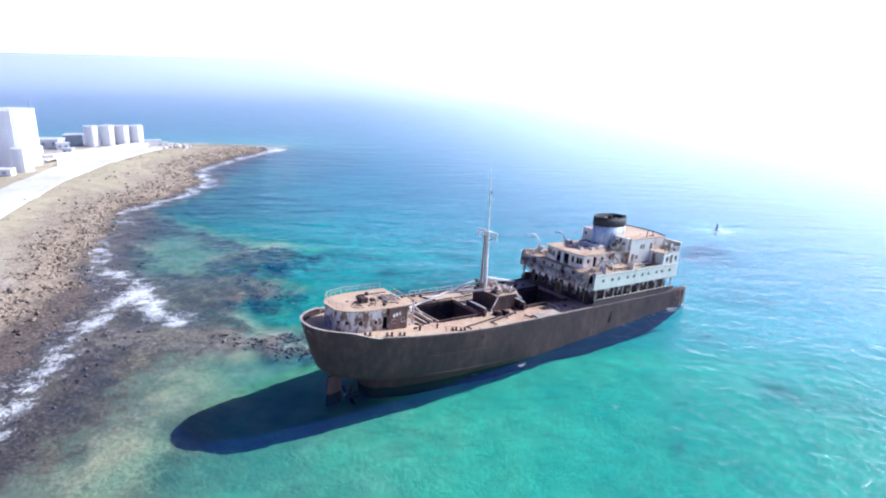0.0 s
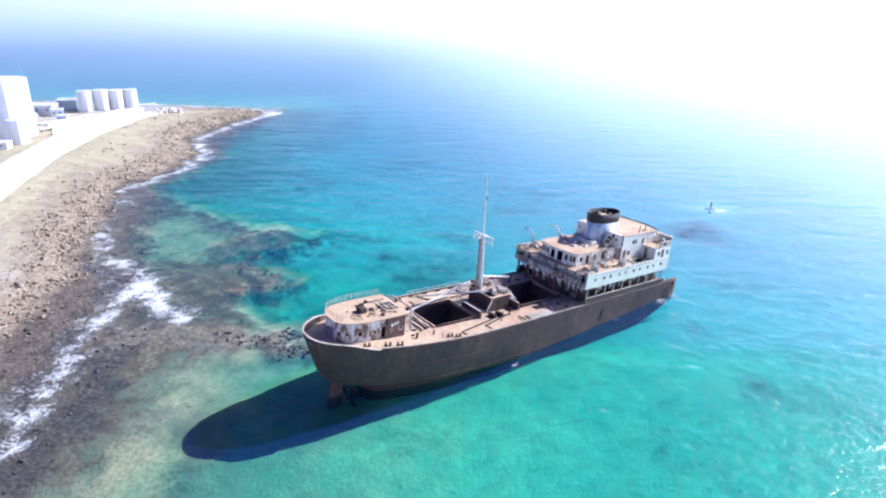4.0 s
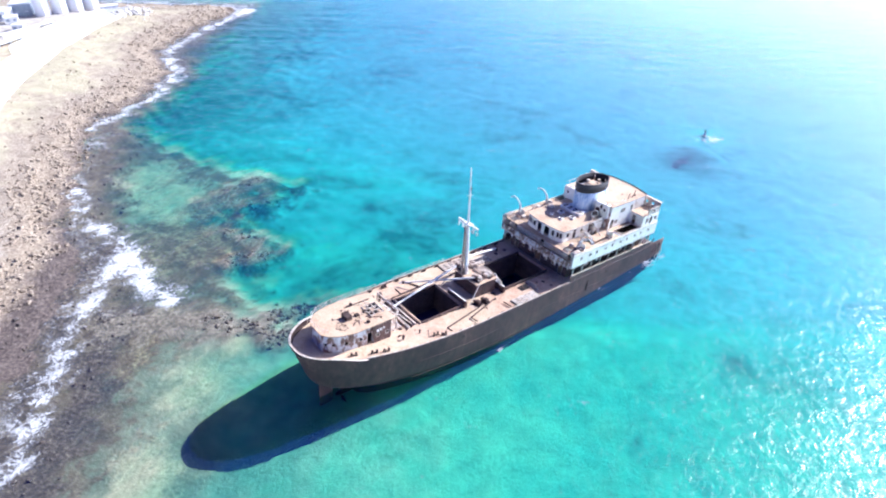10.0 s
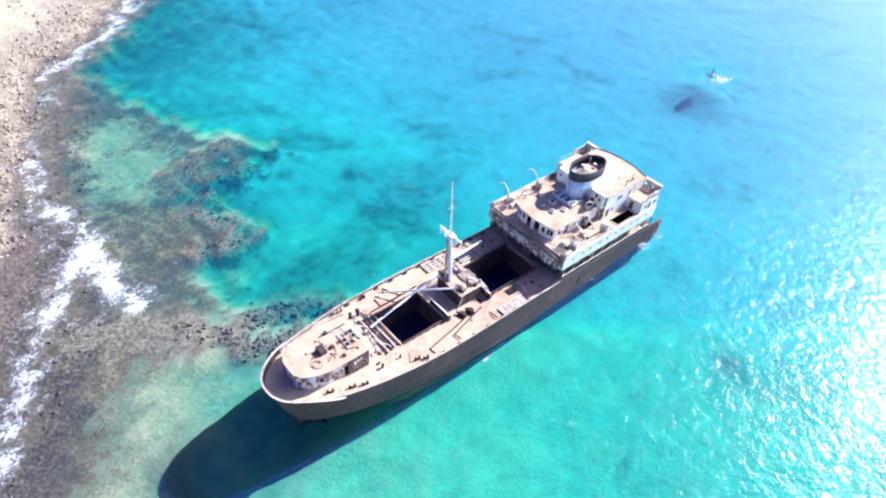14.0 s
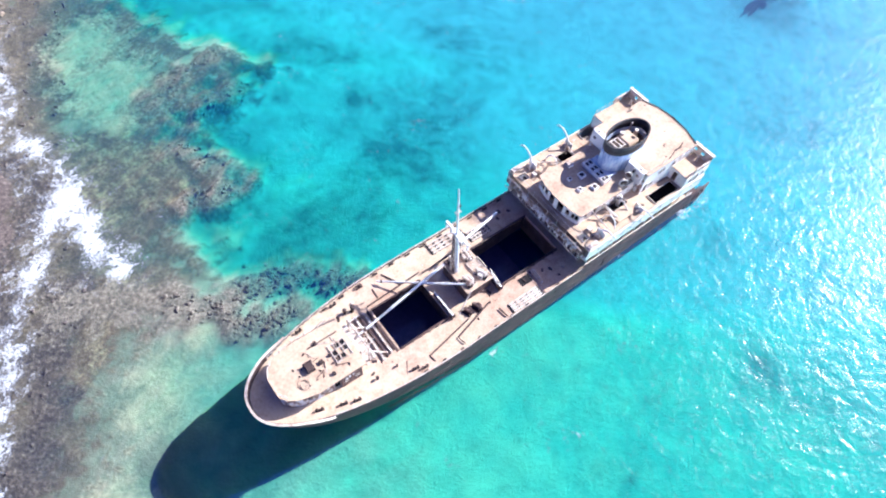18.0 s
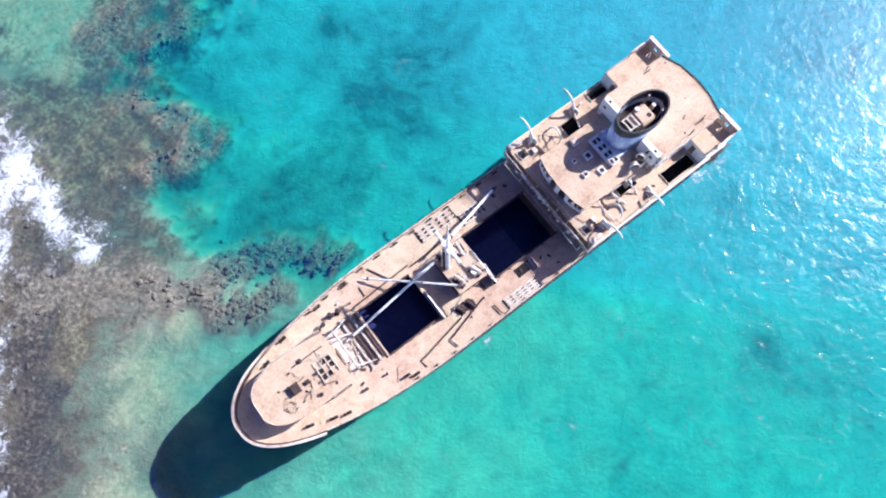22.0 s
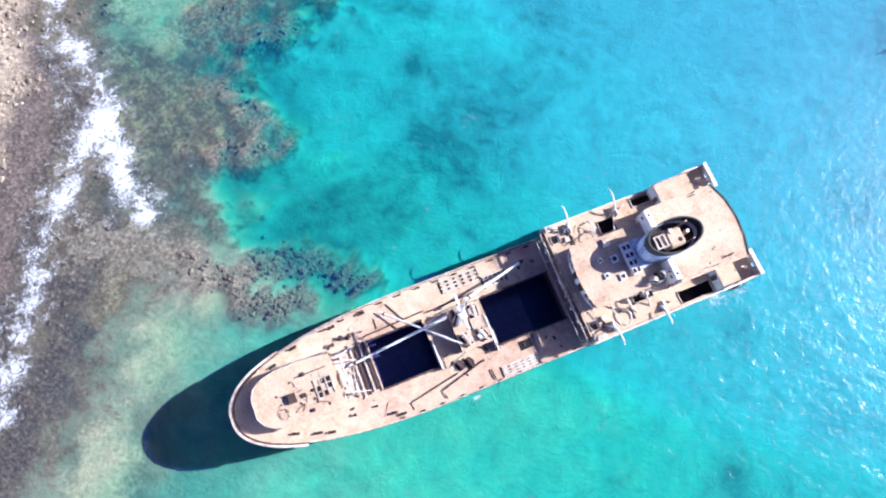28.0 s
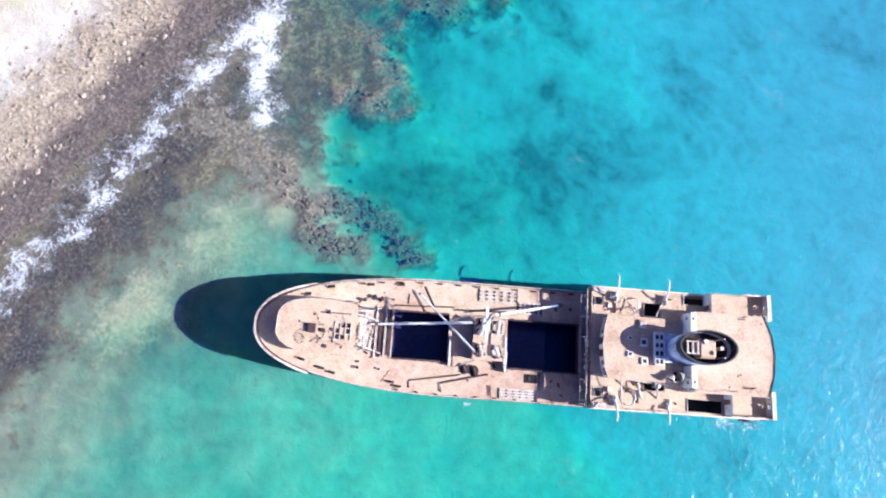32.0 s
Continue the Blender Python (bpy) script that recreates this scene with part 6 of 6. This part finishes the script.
# stones: one low shape, scattered with the ground under each
STONE = [(math.sin(th) * math.cos(ph), math.sin(th) * math.sin(ph), math.cos(th)) for th in (0.6, 1.5, 2.3) for ph in np.linspace(0, 2 * math.pi, 6, endpoint=False)]


def add_stone(vs, fs, x, y, z, r, rg):
    i0 = len(vs)
    a = rg.uniform(0, 6.28)
    sx, sy, sz = r * rg.uniform(0.8, 1.4), r * rg.uniform(0.7, 1.1), r * rg.uniform(0.45, 0.8)
    for px, py, pz in STONE:
        k = rg.uniform(0.72, 1.2)
        u, v = px * sx * k, py * sy * k
        vs.append((x + u * math.cos(a) - v * math.sin(a), y + u * math.sin(a) + v * math.cos(a), z + pz * sz * k))
    for r0 in (0, 6):
        for i in range(6):
            fs.append((i0 + r0 + i, i0 + r0 + 6 + i, i0 + r0 + 6 + (i + 1) % 6, i0 + r0 + (i + 1) % 6))
    fs.append(tuple(i0 + i for i in range(6)))
    fs.append(tuple(i0 + 12 + i for i in reversed(range(6))))


def stone_field(name, spots, material, label):
    vs, fs = [], []
    rg = random.Random(len(spots))
    X = np.array([s[0] for s in spots])
    Y = np.array([s[1] for s in spots])
    Z = ground_height(X, Y)[0]
    for (x, y, r), z in zip(spots, Z):
        add_stone(vs, fs, x, y, float(z) + r * 0.1, r, rg)
    me = bpy.data.meshes.new(name)
    me.from_pydata(vs, [], fs)
    me.materials.append(material)
    return tagged(new(name, me), label, "rocks", kind="stuff")


rg = random.Random(3)
spots, wet_spots = [], []
while len(spots) < 6500:
    y = rg.uniform(20, 334)
    x = float(np.interp(y, SHORE_Y, SHORE_X)) - rg.uniform(-2, 32)
    d = float(inland(np.array([x]), np.array([y]))[0]) - float(dry(y))
    if -4 < d < 20 and rg.random() < math.exp(-((d - 4) / 7) ** 2) * (0.25 + 0.75 * (noise.noise(Vector((x * 0.13, y * 0.13, 1.7))) > -0.05)):
        spots.append((x, y, 0.11 + 0.46 * rg.random() ** 3.5))
while len(wet_spots) < 1900:
    y = rg.uniform(20, 334)
    x = float(np.interp(y, SHORE_Y, SHORE_X)) + rg.uniform(-10, 18)
    d = float(inland(np.array([x]), np.array([y]))[0])
    if -14 < d < dry(y) - 2 and rg.random() < 0.8:
        wet_spots.append((x, y, 0.1 + 0.38 * rg.random() ** 3.0))
stone_field("shore_rocks", spots, M_STONE, "tumbled brown and grey rocks along the waterline")
stone_field("wet_rocks", wet_spots, worn("wet_stone", [(0.35, (0.045, 0.036, 0.033)), (0.62, (0.16, 0.125, 0.10))], 0.2, 1.6, 0.6, 0.0, 0.5), "dark wet rocks awash on the shelf")
reef_spots = []
for x0, y0, x1, y1, w, hh in REEFS[1:]:
    for k in range(int((70 if x1 > -29 else 30) * w)):
        t, o = rg.random(), rg.gauss(0, w * 0.42)
        L = math.hypot(x1 - x0, y1 - y0)
        reef_spots.append((x0 + t * (x1 - x0) - (y1 - y0) / L * o, y0 + t * (y1 - y0) + (x1 - x0) / L * o, 0.1 + 0.42 * rg.random() ** 3))
stone_field("reef_rocks", reef_spots, worn("weedy_stone", [(0.34, (0.08, 0.066, 0.052)), (0.5, (0.19, 0.16, 0.125)), (0.66, (0.38, 0.33, 0.265))], 0.3, 2.0, 0.9, 0.0, 0.5), "weedy submerged reef rocks")
heap = [(rg.gauss(-142, 5), rg.gauss(309, 5), 0.5 + 1.3 * rg.random() ** 2) for _ in range(160)]
stone_field("rubble_heap", heap, M_PALE, "heap of pale rubble at the end of the road")
bushes = [(rg.uniform(-150, -100), rg.uniform(90, 320), 0.15 + 0.3 * rg.random()) for _ in range(260)]
bushes = [b for b in bushes if 22 < float(inland(np.array([b[0]]), np.array([b[1]]))[0]) < 60]
stone_field("dry_scrub", bushes, worn("dry_scrub_leaf", [(0.36, (0.12, 0.10, 0.05)), (0.62, (0.28, 0.24, 0.12))], 0.5, 4.0, 0.95, 0.0, 0.6), "low dry scrub on the grass slope")

# ---- beacon on its rock, standing in the sea ----
bx, by = 79.0, 188.5
vs, fs = [], []
rgb = random.Random(5)
for k in range(20):
    a, q = rgb.uniform(0, 6.28), rgb.random()
    add_stone(vs, fs, bx + 1.6 * q * math.cos(a), by + 1.6 * q * math.sin(a), -0.7 + 0.4 * (1 - q), 0.4 + 0.4 * (1 - q), rgb)
me = bpy.data.meshes.new("beacon_rock")
me.from_pydata(vs, [], fs)
me.materials.append(M_PALE)
tagged(new("beacon_rock", me), "dark rocks awash round the beacon", "rock", kind="stuff")
beacon = empty("beacon", Matrix.Translation((bx, by, -0.3)) @ Matrix.Scale(0.36, 4))
tagged(beacon, "weathered dark sea beacon on a concrete base", "beacon")
part("base", tube([(0, 0, -4), (0, 0, 1.3)], 1.5, 16, 1.0), M_PALE, beacon)
part("column", tube([(0, 0, 1.2), (0, 0, 4.6)], 0.8, 12, 0.6), M_GREY, beacon)
part("platform", tube([(0, 0, 4.6), (0, 0, 4.8)], 0.8, 14), M_HULL, beacon)
part("lantern", tube([(0, 0, 4.8), (0, 0, 5.6)], 0.35, 10), M_DARK, beacon)
part("cap", tube([(0, 0, 5.6), (0, 0, 6.0)], 0.45, 10, 0.08), M_HULL, beacon)

# ---- loose things: lying on the wreck or the shore, each one by itself ----


def loose(names, label, category, group):
    for ob in [o for o in ship.children if o.name.split(".")[0] in names]:
        m = ship.matrix_world @ Matrix.Translation(ob.location)
        ob.parent = None
        ob.matrix_world = m
        tagged(ob, label, category, group)


bpy.context.view_layer.update()
loose(("scrap",), "small piece of rusted scrap iron lying on the wreck", "scrap metal", "scrap scattered on the wreck")
loose(("hatch_beam",), "long steel hatch beam lying across the deck", "beam", "hatch beams stacked by the hatch")
loose(("hatch_board",), "pale weathered hatch boards on low dark bearers", "hatch boards", "stacks of hatch boards on deck")
loose(("fallen_pipe",), "bent pale pipe fallen over the boat deck", "pipe", "fallen pipes on the boat deck")
loose(("coil_of_wire",), "rusted tangle of wire on the poop roof", "wire", "")
loose(("derrick_boom",), "pale fallen derrick boom lying from mast to deck", "derrick boom", "fallen derrick booms")
rgd = random.Random(11)
shapes = []
for k in range(5):
    vs, fs = [], []
    add_stone(vs, fs, 0, 0, 0, 1.0, rgd)
    me = bpy.data.meshes.new("boulder")
    me.from_pydata(vs, [], fs)
    me.materials.append(M_STONE)
    shapes.append(me)
for k in range(110):
    y = rgd.uniform(58, 240)
    x = float(np.interp(y, SHORE_Y, SHORE_X)) - float(dry(y)) - rgd.uniform(-3, 9)
    r = 0.3 + 0.5 * rgd.random() ** 2
    ob = new("boulder", shapes[k % 5])
    ob.matrix_world = Matrix.Translation((x, y, gz(x, y) + 0.15 * r)) @ Matrix.Rotation(rgd.uniform(0, 6.28), 4, "Z") @ Matrix.Scale(r, 4)
    tagged(ob, "weathered brown boulder half sunk in the rocky shore", "boulder", "boulders along the shore")
